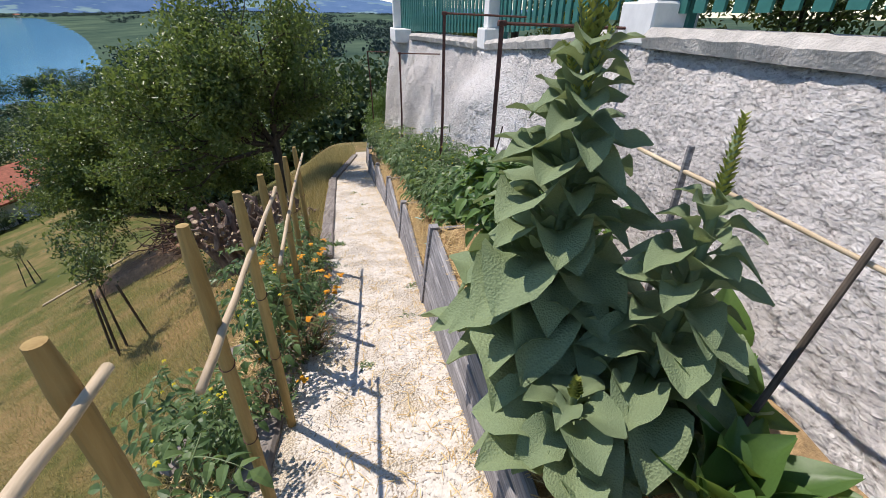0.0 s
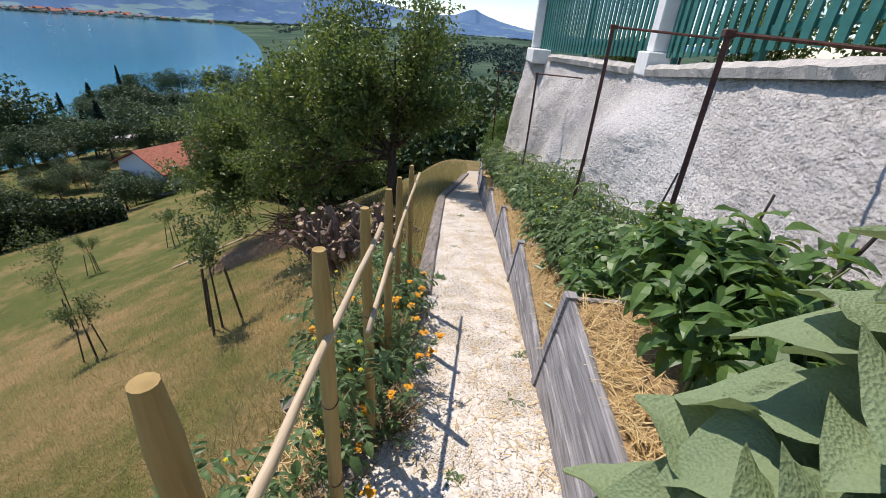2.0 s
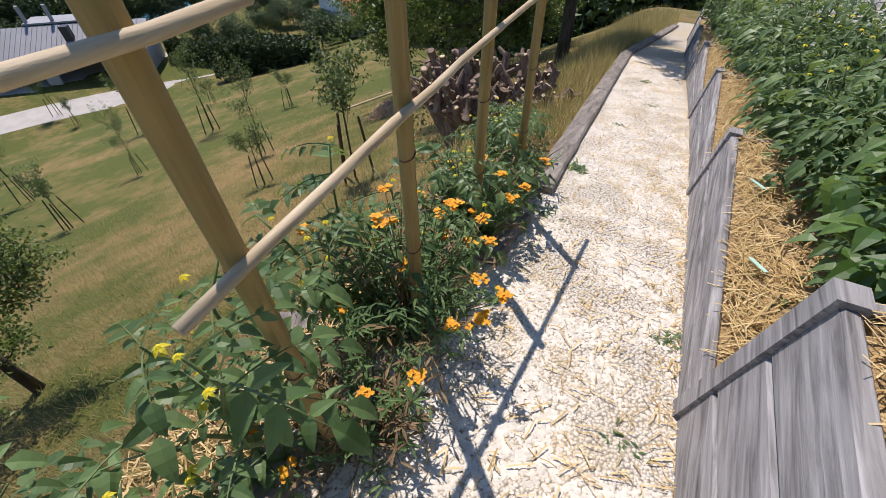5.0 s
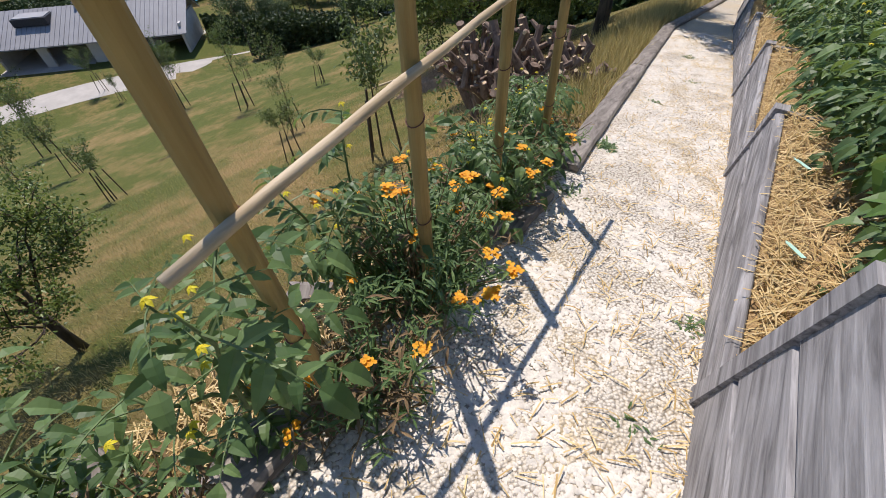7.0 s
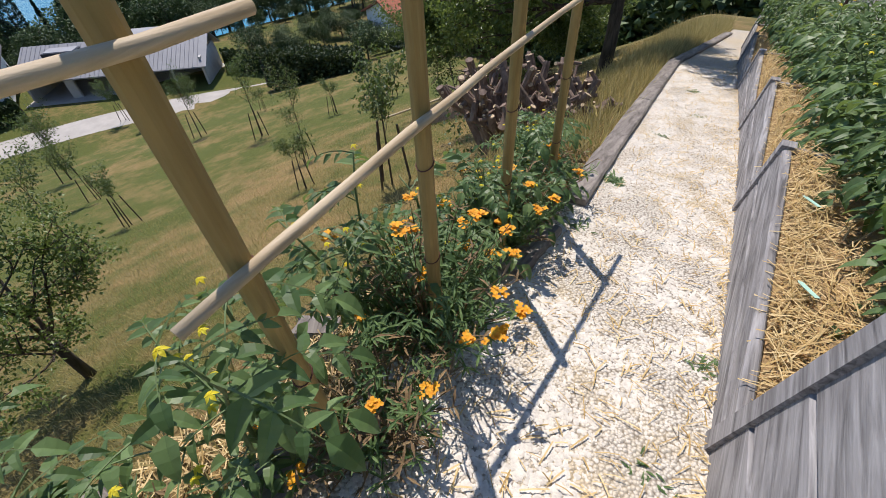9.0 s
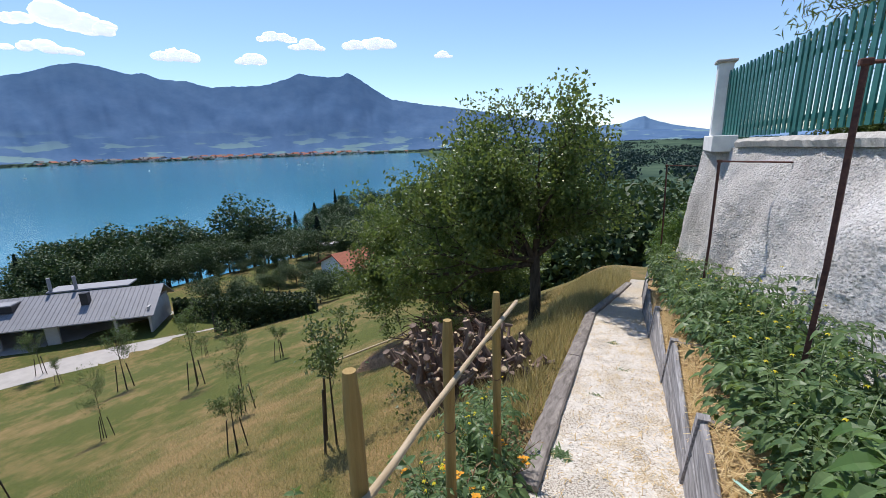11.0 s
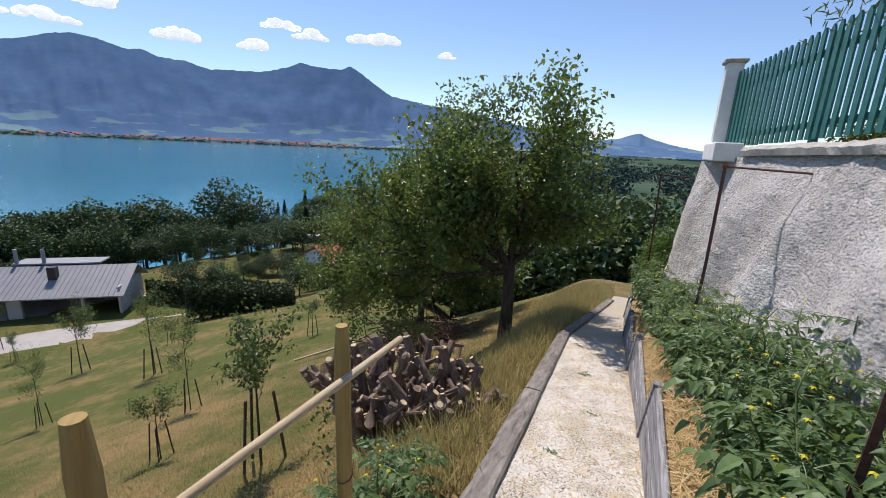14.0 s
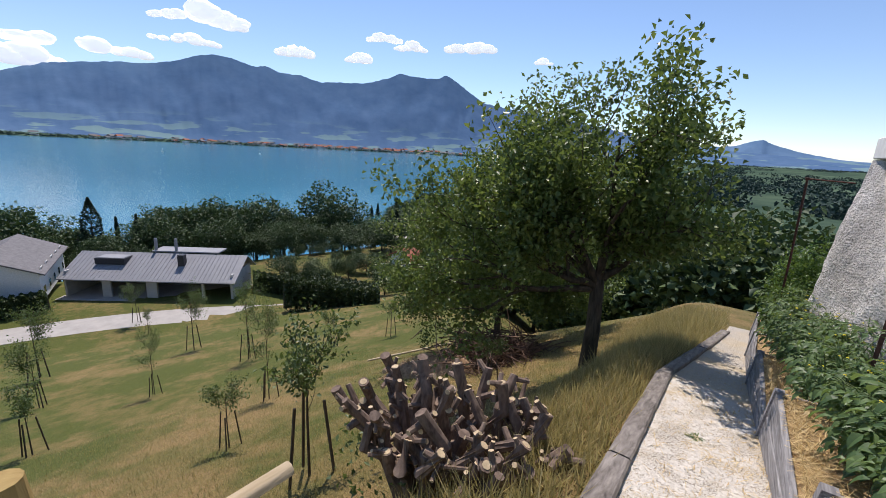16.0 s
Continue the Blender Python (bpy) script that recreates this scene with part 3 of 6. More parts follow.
WALL_X = lambda y: float(np.interp(y, (-8, 6, 8, 10, 11.9, 12.5, 16), (1.78, 1.68, 1.42, 1.14, 0.98, 1.3, 1.5)))
for s, (y0, y1, top) in enumerate(SECTIONS):
    bed = thing("raised_bed", "weathered grey plank raised bed stepping down the path", "raised bed", "stepped raised beds", loc=(0, 0, 0))
    za, zb = path_z(y0), path_z(y1)
    ha, hb = top - za, top - zb
    xr0, xr1 = path_right(y0 + 0.02), path_right(y1 - 0.02)
    lean = 0.12
    rows = max(1, round(hb / 0.24))
    for q in range(rows):
        f0, f1 = q / rows, (q + 1) / rows
        g0 = -0.012 if q else 0.04
        part("plank", plank_mesh(y0 + 0.01, y1 - 0.01, za - g0 + ha * f0 + (0.004 if q else 0), za + ha * f1 - 0.004, zb - g0 + hb * f0, zb + hb * f1 - 0.004,
                                 xr0 + lean * ha * f0, xr0 + lean * ha * f1, xr1 + lean * hb * f0, xr1 + lean * hb * f1, 0.045, 10 * s + q), bed)
    # end board across the step and a leaning corner post
    nz = path_z(y1) + 0.0
    nxt = SECTIONS[s + 1][2] if s + 1 < len(SECTIONS) else top - 0.5
    xe = xr1 + lean * hb
    wide = max(0.15, WALL_X(y1) - 0.02 - xe)
    bm = box_bm(wide, 0.04, max(0.12, top - nxt + 0.1), 0.006, (xe + wide / 2 + 0.03, y1 + 0.02, (top + nxt - 0.1) / 2 - 0.012))
    part("end_board", bm, bed, material=M_BOARD)
    v, f = [], []
    w = 0.10
    for zz, xx in ((zb - 0.05, xr1 - 0.02), (top + 0.015, xe - 0.02)):
        v += [(xx, y1 - w * 0.3, zz), (xx + 0.075, y1 - w * 0.3, zz), (xx + 0.075, y1 + w * 0.45, zz), (xx, y1 + w * 0.45, zz)]
    f = [(0, 1, 5, 4), (1, 2, 6, 5), (2, 3, 7, 6), (3, 0, 4, 7), (4, 5, 6, 7), (3, 2, 1, 0)]
    part("corner_post", mesh_of(v, f, M_BOARD), bed)
    # mulched soil
    v, f = [], []
    nx, ny = 10, 14
    for j in range(ny):
        y = y0 + 0.03 + (y1 - y0 - 0.04) * j / (ny - 1)
        xa = xr0 + (xr1 - xr0) * j / (ny - 1) + lean * (ha + (hb - ha) * j / (ny - 1)) + 0.04
        for i in range(nx):
            x = xa + (WALL_X(y) + 0.15 - xa) * i / (nx - 1)
            v.append((x, y, top - 0.05 + 0.04 * noise.noise((x * 3, y * 3, s)) + 0.10 * (i / (nx - 1))))
    for j in range(ny - 1):
        for i in range(nx - 1):
            k = j * nx + i
            f.append((k, k + 1, k + nx + 1, k + nx))
    part("mulch", mesh_of(v, f, M_SOIL, True), bed, "straw mulched soil")


def bed_top(y):
    for a, b, t in SECTIONS:
        if a <= y < b:
            return t
    return SECTIONS[-1][2]


def on_bed(r):
    y = r.uniform(-0.7, 10.5)
    x = path_right(y) + 0.08 + 0.12 * max(0, bed_top(y) - path_z(y)) + min(0.75, WALL_X(y) - path_right(y) - 0.1) * r.random() ** 1.8
    return x, y, bed_top(y) - 0.025 + 0.05 * r.random()


straws(9000, on_bed, 0.17, M_STRAW, 12, "bed_straw", "golden straw mulch over the raised beds", 0.35)

# ---- retaining wall ----


def wall_x(y, u):
    """Face of the wall: u = 0 at the foot, 1 at the top; bulging buttresses along it."""
    f = WALL_X(min(y, 11.9))
    x = f + (wall_line(y) - f) * (0.8 * u ** 1.2 + 0.2 * u)
    for yb, amp, wd in ((11.6, 0.10, 0.4), (9.6, 0.24, 0.45), (8.2, 0.16, 0.35), (5.9, 0.40, 0.75)):
        g = math.exp(-((y - yb + 0.5 * (u - 0.4)) / wd) ** 2)
        x -= amp * g * sstep(0.96, 0.72, u)
    return x


def build_wall():
    ys = np.linspace(-8, 11.9, 240)
    nu = 46
    verts, faces = [], []
    for y in ys:
        zt, zb = wall_top(y), min(path_z(y) - 0.25, 1.2)
        for i in range(nu):
            u = i / (nu - 1)
            x = wall_x(y, u)
            x += 0.035 * noise.noise((y * 1.7, u * 3.5, 2)) + 0.022 * noise.noise((y * 9, u * 22, 7)) + 0.016 * noise.noise((y * 19, u * 45, 9))
            verts.append((x, y, zb + (zt - zb) * u))
        verts.append((wall_x(y, 1) + 0.5, y, zt))
        verts.append((wall_x(y, 1) + 0.5, y, zb))
    k = nu + 2
    for j in range(len(ys) - 1):
        for i in range(k - 1):
            faces.append((j * k + i, (j + 1) * k + i, (j + 1) * k + i + 1, j * k + i + 1))
    faces.append(tuple(range((len(ys) - 1) * k, len(ys) * k)))
    faces.append(tuple(reversed(range(k))))
    return solid("wall_garden", mesh_of(verts, faces, M_WALL, False), "rough grey sprayed concrete retaining wall with bulges", "wall", kind="structure")


build_wall()


def coping(y0, y1, seed):
    n = int((y1 - y0) / 0.09) + 2
    verts, faces = [], []
    for j in range(n):
        y = y0 + (y1 - y0) * j / (n - 1)
        x, z = wall_x(y, 1), wall_top(y)
        rr = lambda a: 0.016 * noise.noise((y * 7, a, seed)) + 0.010 * noise.noise((y * 23, a, seed))
        verts += [(x - 0.07 + rr(1), y, z - 0.015), (x - 0.09 + rr(2), y, z + 0.07 + rr(3)), (x - 0.04 + rr(4), y, z + 0.125 + rr(5)), (x + 0.42, y, z + 0.125), (x + 0.42, y, z - 0.015)]
    for j in range(n - 1):
        for i in range(4):
            k = j * 5 + i
            faces.append((k, k + 5, k + 6, k + 1))
    faces += [(0, 1, 2, 3, 4), tuple(reversed(range((n - 1) * 5, n * 5)))]
    return solid("trim_coping", mesh_of(verts, faces, M_CONC), "crumbling concrete coping on top of the retaining wall", "coping", kind="structure")


PILLARS = [11.68, 6.35, 2.42, -2.6]
for a, b in ((-7.5, -2.85), (-2.35, 2.2), (2.64, 6.1), (6.6, 10.3)):
    coping(a, b, a)


def fence_pillar(y, w, h, base_len):
    x, z = wall_x(y, 1), wall_top(y)
    ob = thing("fence_pillar", "white rendered fence pillar with a flat grey cap", "pillar", "fence pillars", loc=(x + 0.16, y, z))
    part("plinth", box_bm(0.40, base_len, 0.30, 0.015, (0, -base_len / 2 + 0.3 if base_len > 0.6 else 0, 0.15)), ob, material=M_WHITE)
    part("shaft", box_bm(w, w, h, 0.012, (0, 0, 0.3 + h / 2)), ob, material=M_WHITE)
    part("cap", box_bm(w + 0.1, w + 0.1, 0.06, 0.015, (0, 0, 0.33 + h)), ob, "grey cap slab", material=M_CONC)
    return ob


for y in PILLARS:
    fence_pillar(y, 0.26, 1.38 if y > 10 else 1.6, 1.35 if y > 10 else 0.45)


def fence_panel(y0, y1, slat, gap):
    xa, xb = wall_x(y0, 1) + 0.17, wall_x(y1, 1) + 0.17
    ob = thing("picket_fence", "green painted wooden picket fence panel on the wall", "fence", "green fence panels", loc=(xa, y0, 0))
    turn = math.atan2(xa - xb, y1 - y0)
    span = math.hypot(y1 - y0, xb - xa)
    n = int(span / (slat + gap))
    bm = bmesh.new()
    pr = [(-slat / 2, 0), (slat / 2, 0), (slat / 2, 1.22), (0.012, 1.28), (-0.012, 1.28), (-slat / 2, 1.22)]
    f1 = [bm.verts.new((-0.011, a, c)) for a, c in pr]
    f2 = [bm.verts.new((0.011, a, c)) for a, c in pr]
    bm.faces.new(f1)
    bm.faces.new(list(reversed(f2)))
    for i in range(6):
        j = (i + 1) % 6
        bm.faces.new((f1[i], f1[j], f2[j], f2[i]))
    me = bm_mesh(bm, M_GREEN)
    za, zb = wall_top(y0), wall_top(y1)
    rs = random.Random(int(y0 * 10))
    for k in range(n):
        u = (k + 0.5) / n
        s = part("slat", me, ob)
        s.location = (0, u * span, za + (zb - za) * u + 0.22 + rs.uniform(-0.006, 0.006))
        s.rotation_euler = (radians(rs.uniform(-0.5, 0.5)), 0, 0)
    for h in (0.40, 1.22):
        L = math.hypot(span, zb - za)
        bm = box_bm(0.05, L, 0.07, 0.004)
        bmesh.ops.transform(bm, matrix=pose(0.037, span / 2, (za + zb) / 2 + h, math.degrees(math.atan2(zb - za, span))), verts=bm.verts)
        part("fence_rail", bm, ob, material=M_GREEN)
    for u in (0.05 / span, 0.5, 1 - 0.05 / span):
        part("fence_post", box_bm(0.07, 0.09, 1.35, 0.006, (0.10, u * span, za + (zb - za) * u + 0.775)), ob, material=M_GREEN)
    ob.rotation_euler = (0, 0, turn)
    return ob


fence_panel(6.52, 11.5, 0.085, 0.06)
fence_panel(2.60, 6.18, 0.10, 0.075)
fence_panel(-2.35, 2.26, 0.10, 0.075)
fence_panel(-7.2, -2.80, 0.10, 0.075)

# ---- rusty posts ----


def rust_post(foot, head, label):
    f, h = Vector(foot), Vector(head)
    ob = thing("rusty_post", label, "post", "rusty bed posts", loc=foot)
    d = h - f
    mid = d * 0.55 + Vector((0.015, -0.03, 0))
    v, fa = tube([(0, 0, 0), d * 0.3 + Vector((0.01, -0.02, 0)), mid, d], 0.021, 4)
    part("upright", mesh_of(v, fa, M_RUST), ob)
    w = Vector((wall_x(h.y + 0.3, 0.9) - f.x + 0.05, h.y + 0.15 - f.y, d.z - 0.03))
    v, fa = tube([d, w], 0.012, 4)
    part("tie_rod", mesh_of(v, fa, M_RUST), ob)
    bm = box_bm(0.06, 0.05, 0.04, 0.006, d)
    part("post_head", bm, ob, material=M_RUST)
    return ob


for (x, y, ht, hx, hy) in ((1.16, 2.22, 2.06, 1.30, 2.38), (1.20, 4.31, 2.12, 1.30, 4.48), (1.12, 8.1, 1.41, 1.17, 8.2), (0.76, 12.55, 1.12, 0.72, 12.6)):
    rust_post((x, y, bed_top(y) - 0.1), (hx, hy, ht), "rusty brown angle iron post tied back to the wall")

# ---- stakes and rails ----


def stake(x, y, top, lean, r=0.0235, label="round pale wooden stake driven in beside the path"):
    z = ground_z(x, y) - 0.12
    ob = thing("stake", label, "stake", "stakes along the path", loc=(x, y, z))
    h = top - z
    pts = [(lean[0] * u * h, lean[1] * u * h, h * u) for u in (0, 0.3, 0.6, 0.94, 1.0)]
    v, f = tube(pts, [r, r * 1.02, r, r, r * 0.72], 12)
    part("shaft", mesh_of(v, f, M_STAKE), ob)
    for u in (0.45, 0.68):
        rr = r * 1.07
        c = Vector((lean[0] * u * h, lean[1] * u * h, h * u))
        pts = [c + Vector((rr * math.cos(a), rr * math.sin(a), 0.012 * math.sin(a))) for a in np.linspace(0, 2 * math.pi, 14)]
        v, f = tube(pts, 0.0022, 4)
        part("wire_tie", mesh_of(v, f, M_RUST), ob, "thin wire tie")
    return ob


STAKES = [(-0.33, -0.38, 1.68), (-0.33, 0.17, 1.60), (-0.34, 0.74, 1.48), (-0.36, 1.37, 1.34), (-0.38, 1.92, 1.22), (-0.44, 2.60, 1.07), (-0.42, 3.22, 0.98)]
for k, (x, y, t) in enumerate(STAKES):
    stake(x, y, t, (0.006 * (k % 3 - 1), 0.006 * ((k * 2) % 3 - 1)))


def rod(a, b, r, label, sag=0.01, seed=0):
    rr = random.Random(seed)
    a, b = Vector(a), Vector(b)
    pts, rad = [], []
    for i in range(12):
        u = i / 11
        p = a.lerp(b, u) + Vector((rr.uniform(-1, 1), rr.uniform(-1, 1), rr.uniform(-1, 1))) * 0.003
        p.z -= sag * math.sin(math.pi * u)
        pts.append(p - a)
        rad.append(r * (1.08 - 0.22 * u) * (1 + 0.08 * rr.uniform(-1, 1)))
    v, f = tube(pts, rad, 9)
    ob = solid("fence_rod", mesh_of(v, f, M_RAIL, True), label, "rail", "rods along the stakes")
    ob.location = a
    return ob


rod((-0.295, -0.10, 1.245), (-0.335, 1.52, 1.20), 0.0125, "pale peeled hazel rod tied across wooden stakes", 0.0, 1)
rod((-0.335, 1.22, 0.845), (-0.395, 3.48, 0.835), 0.0125, "pale peeled hazel rod tied across wooden stakes", -0.025, 2)
rod((-0.295, -1.05, 1.62), (-0.298, -0.34, 1.575), 0.0125, "pale peeled hazel rod tied across wooden stakes", 0.0, 3)

# ---- trees ----


def branchy(soup, p, d, length, radius, level, rng_, tips, spread=0.7, sides=6):
    """A limb with smaller limbs on it; tips gathers the places where leaves grow."""
    pts, rad = [Vector(p)], [radius]
    d = Vector(d).normalized()
    n = 5
    for i in range(n):
        d = (d + Vector(rng_.normal(0, 0.16, 3)) + Vector((0, 0, 0.03))).normalized()
        pts.append(pts[-1] + d * length / n)
        rad.append(radius * (1 - 0.75 * (i + 1) / n))
        if level == 0 or i >= 1:
            tips.append((pts[-1], radius))
    soup.tube(pts, rad, sides, cap=False)
    if level > 0:
        k = 4 if level > 1 else 5
        for q in range(k):
            u = 0.35 + 0.65 * (q + rng_.random()) / k
            i = min(n - 1, int(u * n))
            base = pts[i].lerp(pts[i + 1], u * n - i) if i + 1 < len(pts) else pts[-1]
            side = Vector(rng_.normal(0, 1, 3))
            side -= side.dot(d) * d
            nd = (d * (1 - spread * 0.6) + side.normalized() * spread + Vector((0, 0, -0.05))).normalized()
            branchy(soup, base, nd, length * rng_.uniform(0.5, 0.75), rad[min(i, n)] * 0.7 + 0.002, level - 1, rng_, tips, spread, max(3, sides - 1))


def crown_leaves(tips, per, spread, length, width, rng_, up=0.5):
    c = []
    for p, _ in tips:
        k = max(1, int(rng_.poisson(per)))
        c.append(np.array(p) + np.clip(rng_.normal(0, spread, (k, 3)), -1.5 * spread, 1.5 * spread))
    c = np.concatenate(c)
    return leaves_np(c, length, width, rng_, up)


def orchard_tree(loc, height, label, seed, limbs, per=9, spread=0.7):
    r = np.random.default_rng(seed)
    ob = thing("apple_tree", label, "tree", "orchard trees", loc=loc)
    s, tips = Soup(), []
    fork = height * 0.30
    s.tube([(0, 0, -0.15), (0.02, 0, fork * 0.5), (-0.02, 0.02, fork)], [height * 0.026, height * 0.021, height * 0.019], 10)
    for (dx, dy, dz, ln) in limbs:
        branchy(s, (-0.02, 0.02, fork * r.uniform(0.85, 1.0)), (dx, dy, dz), ln * height, height * 0.012, 2, r, tips, spread)
    part("trunk", s.mesh(M_BARK, True), ob, "dark furrowed bark")
    v, f = crown_leaves(tips, per, height * 0.028, height * 0.0175, height * 0.011, r)
    part("crown", np_mesh(v, f, M_TREE), ob, "dense glossy green leaves")
    return ob


TREE_AT = (-1.97, 10.9, ground_z(-1.97, 10.9))
orchard_tree(TREE_AT, 6.2, "old apple tree with a dark trunk and open crown", 21,
             [(-0.75, 0.1, 0.55, 0.40), (-0.85, -0.3, 0.35, 0.40), (-0.45, 0.3, 0.8, 0.38), (0.05, 0.05, 1, 0.44), (0.22, 0.3, 0.6, 0.24), (-0.3, -0.4, 0.5, 0.30), (-0.95, 0.3, 0.30, 0.40), (-0.55, 0.0, 0.65, 0.40), (0.40, 0.2, 0.35, 0.18), (-0.8, -0.1, 0.7, 0.42), (-0.9, -0.5, 0.12, 0.38), (-0.6, 0.6, 0.3, 0.38), (0.18, 0.1, 0.95, 0.34), (-0.2, -0.7, 0.3, 0.28)], 24, 0.55)
T2 = (-7.2, 17.0, ground_z(-7.2, 17.0))
orchard_tree(T2, 6.3, "low spreading apple tree in the meadow", 22,
             [(-0.8, 0.0, 0.45, 0.52), (0.8, 0.2, 0.5, 0.46), (0.1, -0.7, 0.6, 0.46), (0, 0.7, 0.6, 0.5), (0.3, -0.2, 0.9, 0.5), (-0.4, -0.5, 0.6, 0.5), (0.9, -0.4, 0.3, 0.38), (-0.9, -0.2, 0.15, 0.5), (-0.3, 0.2, 0.95, 0.46), (-0.6, 0.5, 0.4, 0.52), (0.5, 0.5, 0.7, 0.48), (-0.7, -0.6, 0.2, 0.48)], 46)
orchard_tree((-4.9, 0.9, ground_z(-4.9, 0.9)), 2.6, "small bushy fruit tree tied to dark stakes", 23,
             [(0.7, 0.1, 0.5, 0.34), (-0.6, 0.3, 0.6, 0.4), (0.1, -0.7, 0.6, 0.4), (0.2, 0.6, 0.8, 0.36), (0.0, 0.0, 1.0, 0.4)], 16)


def sapling_kind(height, seed, bushy):
    """One young tree with its three supporting sticks."""
    r = np.random.default_rng(seed)
    ob = thing("sapling", "young fruit tree held by three dark stakes in dry grass", "tree", "young orchard trees")
    s, tips = Soup(), []
    s.tube([(0, 0, -0.1), (0.01, 0.01, height * 0.4), (0, 0, height * 0.85)], [0.022, 0.017, 0.007], 6)
    for q in range(bushy):
        a = r.uniform(0, 6.28)
        z = height * r.uniform(0.38, 0.85)
        branchy(s, (0, 0, z), (math.cos(a) * 0.6, math.sin(a) * 0.6, 1.0), height * r.uniform(0.2, 0.34), 0.006, 1, r, tips, 0.5, 4)
    part("trunk", s.mesh(M_BARK), ob)
    v, f = crown_leaves(tips, 5.0, height * 0.03, 0.075, 0.04, r)
    part("crown", np_mesh(v, f, M_SAP), ob)
    for q in range(3):
        a = q * 2.09 + 0.4
        b = Vector((math.cos(a) * 0.36, math.sin(a) * 0.36, -0.12))
        v, f = tube([b, b * 0.6 + Vector((0, 0, 1.25))], 0.022, 5)
        part("support_stick", mesh_of(v, f, M_BARK), ob)
    return ob


SAPLINGS = [(-24.7, 16.0, 5.0), (-35.6, 17.0, 5.0), (-22.1, 9.8, 3.0), (-60.2, 20.3, 4.9), (-17.2, 4.8, 2.4), (-40.2, 8.1, 5.6), (-14.0, 2.6, 3.3), (-8.4, 7.0, 1.65), (-4.7, 6.5, 2.5), (-21.4, 19.9, 2.4),
            (-18.0, 22.4, 2.5), (-55.6, 19.9, 3.0), (-35.7, 23.8, 2.1), (-74.0, 9.2, 4.0), (-4.0, 10.8, 1.3), (-46.2, 1.9, 3.0), (-12.6, 10.4, 3.1), (-28.0, 6.4, 3.6)]
KINDS = [sapling_kind(3.2, 31, 9), sapling_kind(2.8, 32, 11), sapling_kind(2.2, 33, 7)]
HEIGHTS = (3.2, 2.8, 2.2)
used = set()
for k, (x, y, h) in enumerate(SAPLINGS):
    q = 2 if h < 2.7 else k % 2
    m = pose(x, y, ground_z(x, y), 0, 0, 77 * k)
    if q in used:
        ob = copy_thing(KINDS[q], m)
    else:
        ob = KINDS[q]
        ob.matrix_basis = m
        used.add(q)
    ob.scale = (h / HEIGHTS[q],) * 3

# ---- pollarded stump ----


def stump(loc):
    r = np.random.default_rng(41)
    ob = thing("pollarded_bush", "thick old bush cut back to knobbly stubs", "stump", loc=loc)
    for q in range(52):
        s = Soup()
        a = r.uniform(0, 6.28)
        rad = 0.08 + 0.74 * math.sqrt(r.random())
        out = Vector((math.cos(a) * rad * 1.25, math.sin(a) * rad * 0.85, 0))
        h = r.uniform(0.75, 1.2) * (1.15 - 0.42 * rad)
        p0 = out * 0.40 + Vector((0, 0, -0.25))
        pts = [p0, out * 0.7 + Vector((r.normal(0, 0.05), r.normal(0, 0.05), h * 0.45)), out * 0.95 + Vector((r.normal(0, 0.05), r.normal(0, 0.05), h * 0.75)), out + Vector((r.normal(0, 0.06), r.normal(0, 0.06), h))]
        s.tube(pts, [0.065, 0.05, 0.05, r.uniform(0.03, 0.055)], 8)
        for c in range(6):
            e = pts[3].lerp(pts[1], r.uniform(0, 0.9))
            t = e + Vector(r.normal(0, 0.075, 3)) + Vector((0, 0, 0.05))
            rr = r.uniform(0.012, 0.028)
            s.tube([e, t], [rr * 1.3, rr], 7, cap=False)
            d = (t - e).normalized()
            v, f = tube([t, t + d * 0.003], rr * 0.98, 7)
            s.add(v, f, 1)
        d = (pts[3] - pts[2]).normalized()
        if q % 2 == 0:
            v, f = tube([pts[3], pts[3] + d * 0.004], 0.032, 8)
            s.add(v, f, 1)
        part("stub", s.mesh([M_STUMP, M_CUT]), ob)
    c = np.concatenate([np.array([[math.cos(a) * 0.8, math.sin(a) * 0.5, 0.1]]) + r.normal(0, 0.2, (40, 3)) for a in r.uniform(0, 6.28, 9)])
    v, f = leaves_np(c, 0.07, 0.04, r)
    part("regrowth", np_mesh(v, f, M_SAP), ob)["kind"] = "stuff"
    return ob


M_STUMP = wood_mat("stump_bark", (0.09, 0.062, 0.048), (0.34, 0.25, 0.19), (16, 16, 5), 0.95)
sb = stump((-1.70, 5.75, ground_z(-1.70, 5.75)))
sb.scale = (1.06, 1.0, 0.92)

# ---- compost heap, brushwood, poles ----


def heap(name, loc, sx, sy, sz, mat, label, category, seed):
    n = 40
    verts, faces = [], []
    for j in range(n):
        for i in range(n):
            u, v = i / (n - 1) * 2 - 1, j / (n - 1) * 2 - 1
            x, y = loc[0] + u * sx, loc[1] + v * sy
            rr = max(abs(u), abs(v))
            h = sz * sstep(1.0, 0.72, rr) * (0.8 + 0.35 * noise.noise((u * 3, v * 3, seed)) + 0.14 * noise.noise((u * 11, v * 11, seed)))
            verts.append((x, y, ground_z(x, y) - 0.05 + h))
    for j in range(n - 1):
        for i in range(n - 1):
            k = j * n + i
            faces.append((k, k + 1, k + n + 1, k + n))
    return solid(name, mesh_of(verts, faces, mat, True), label, category)


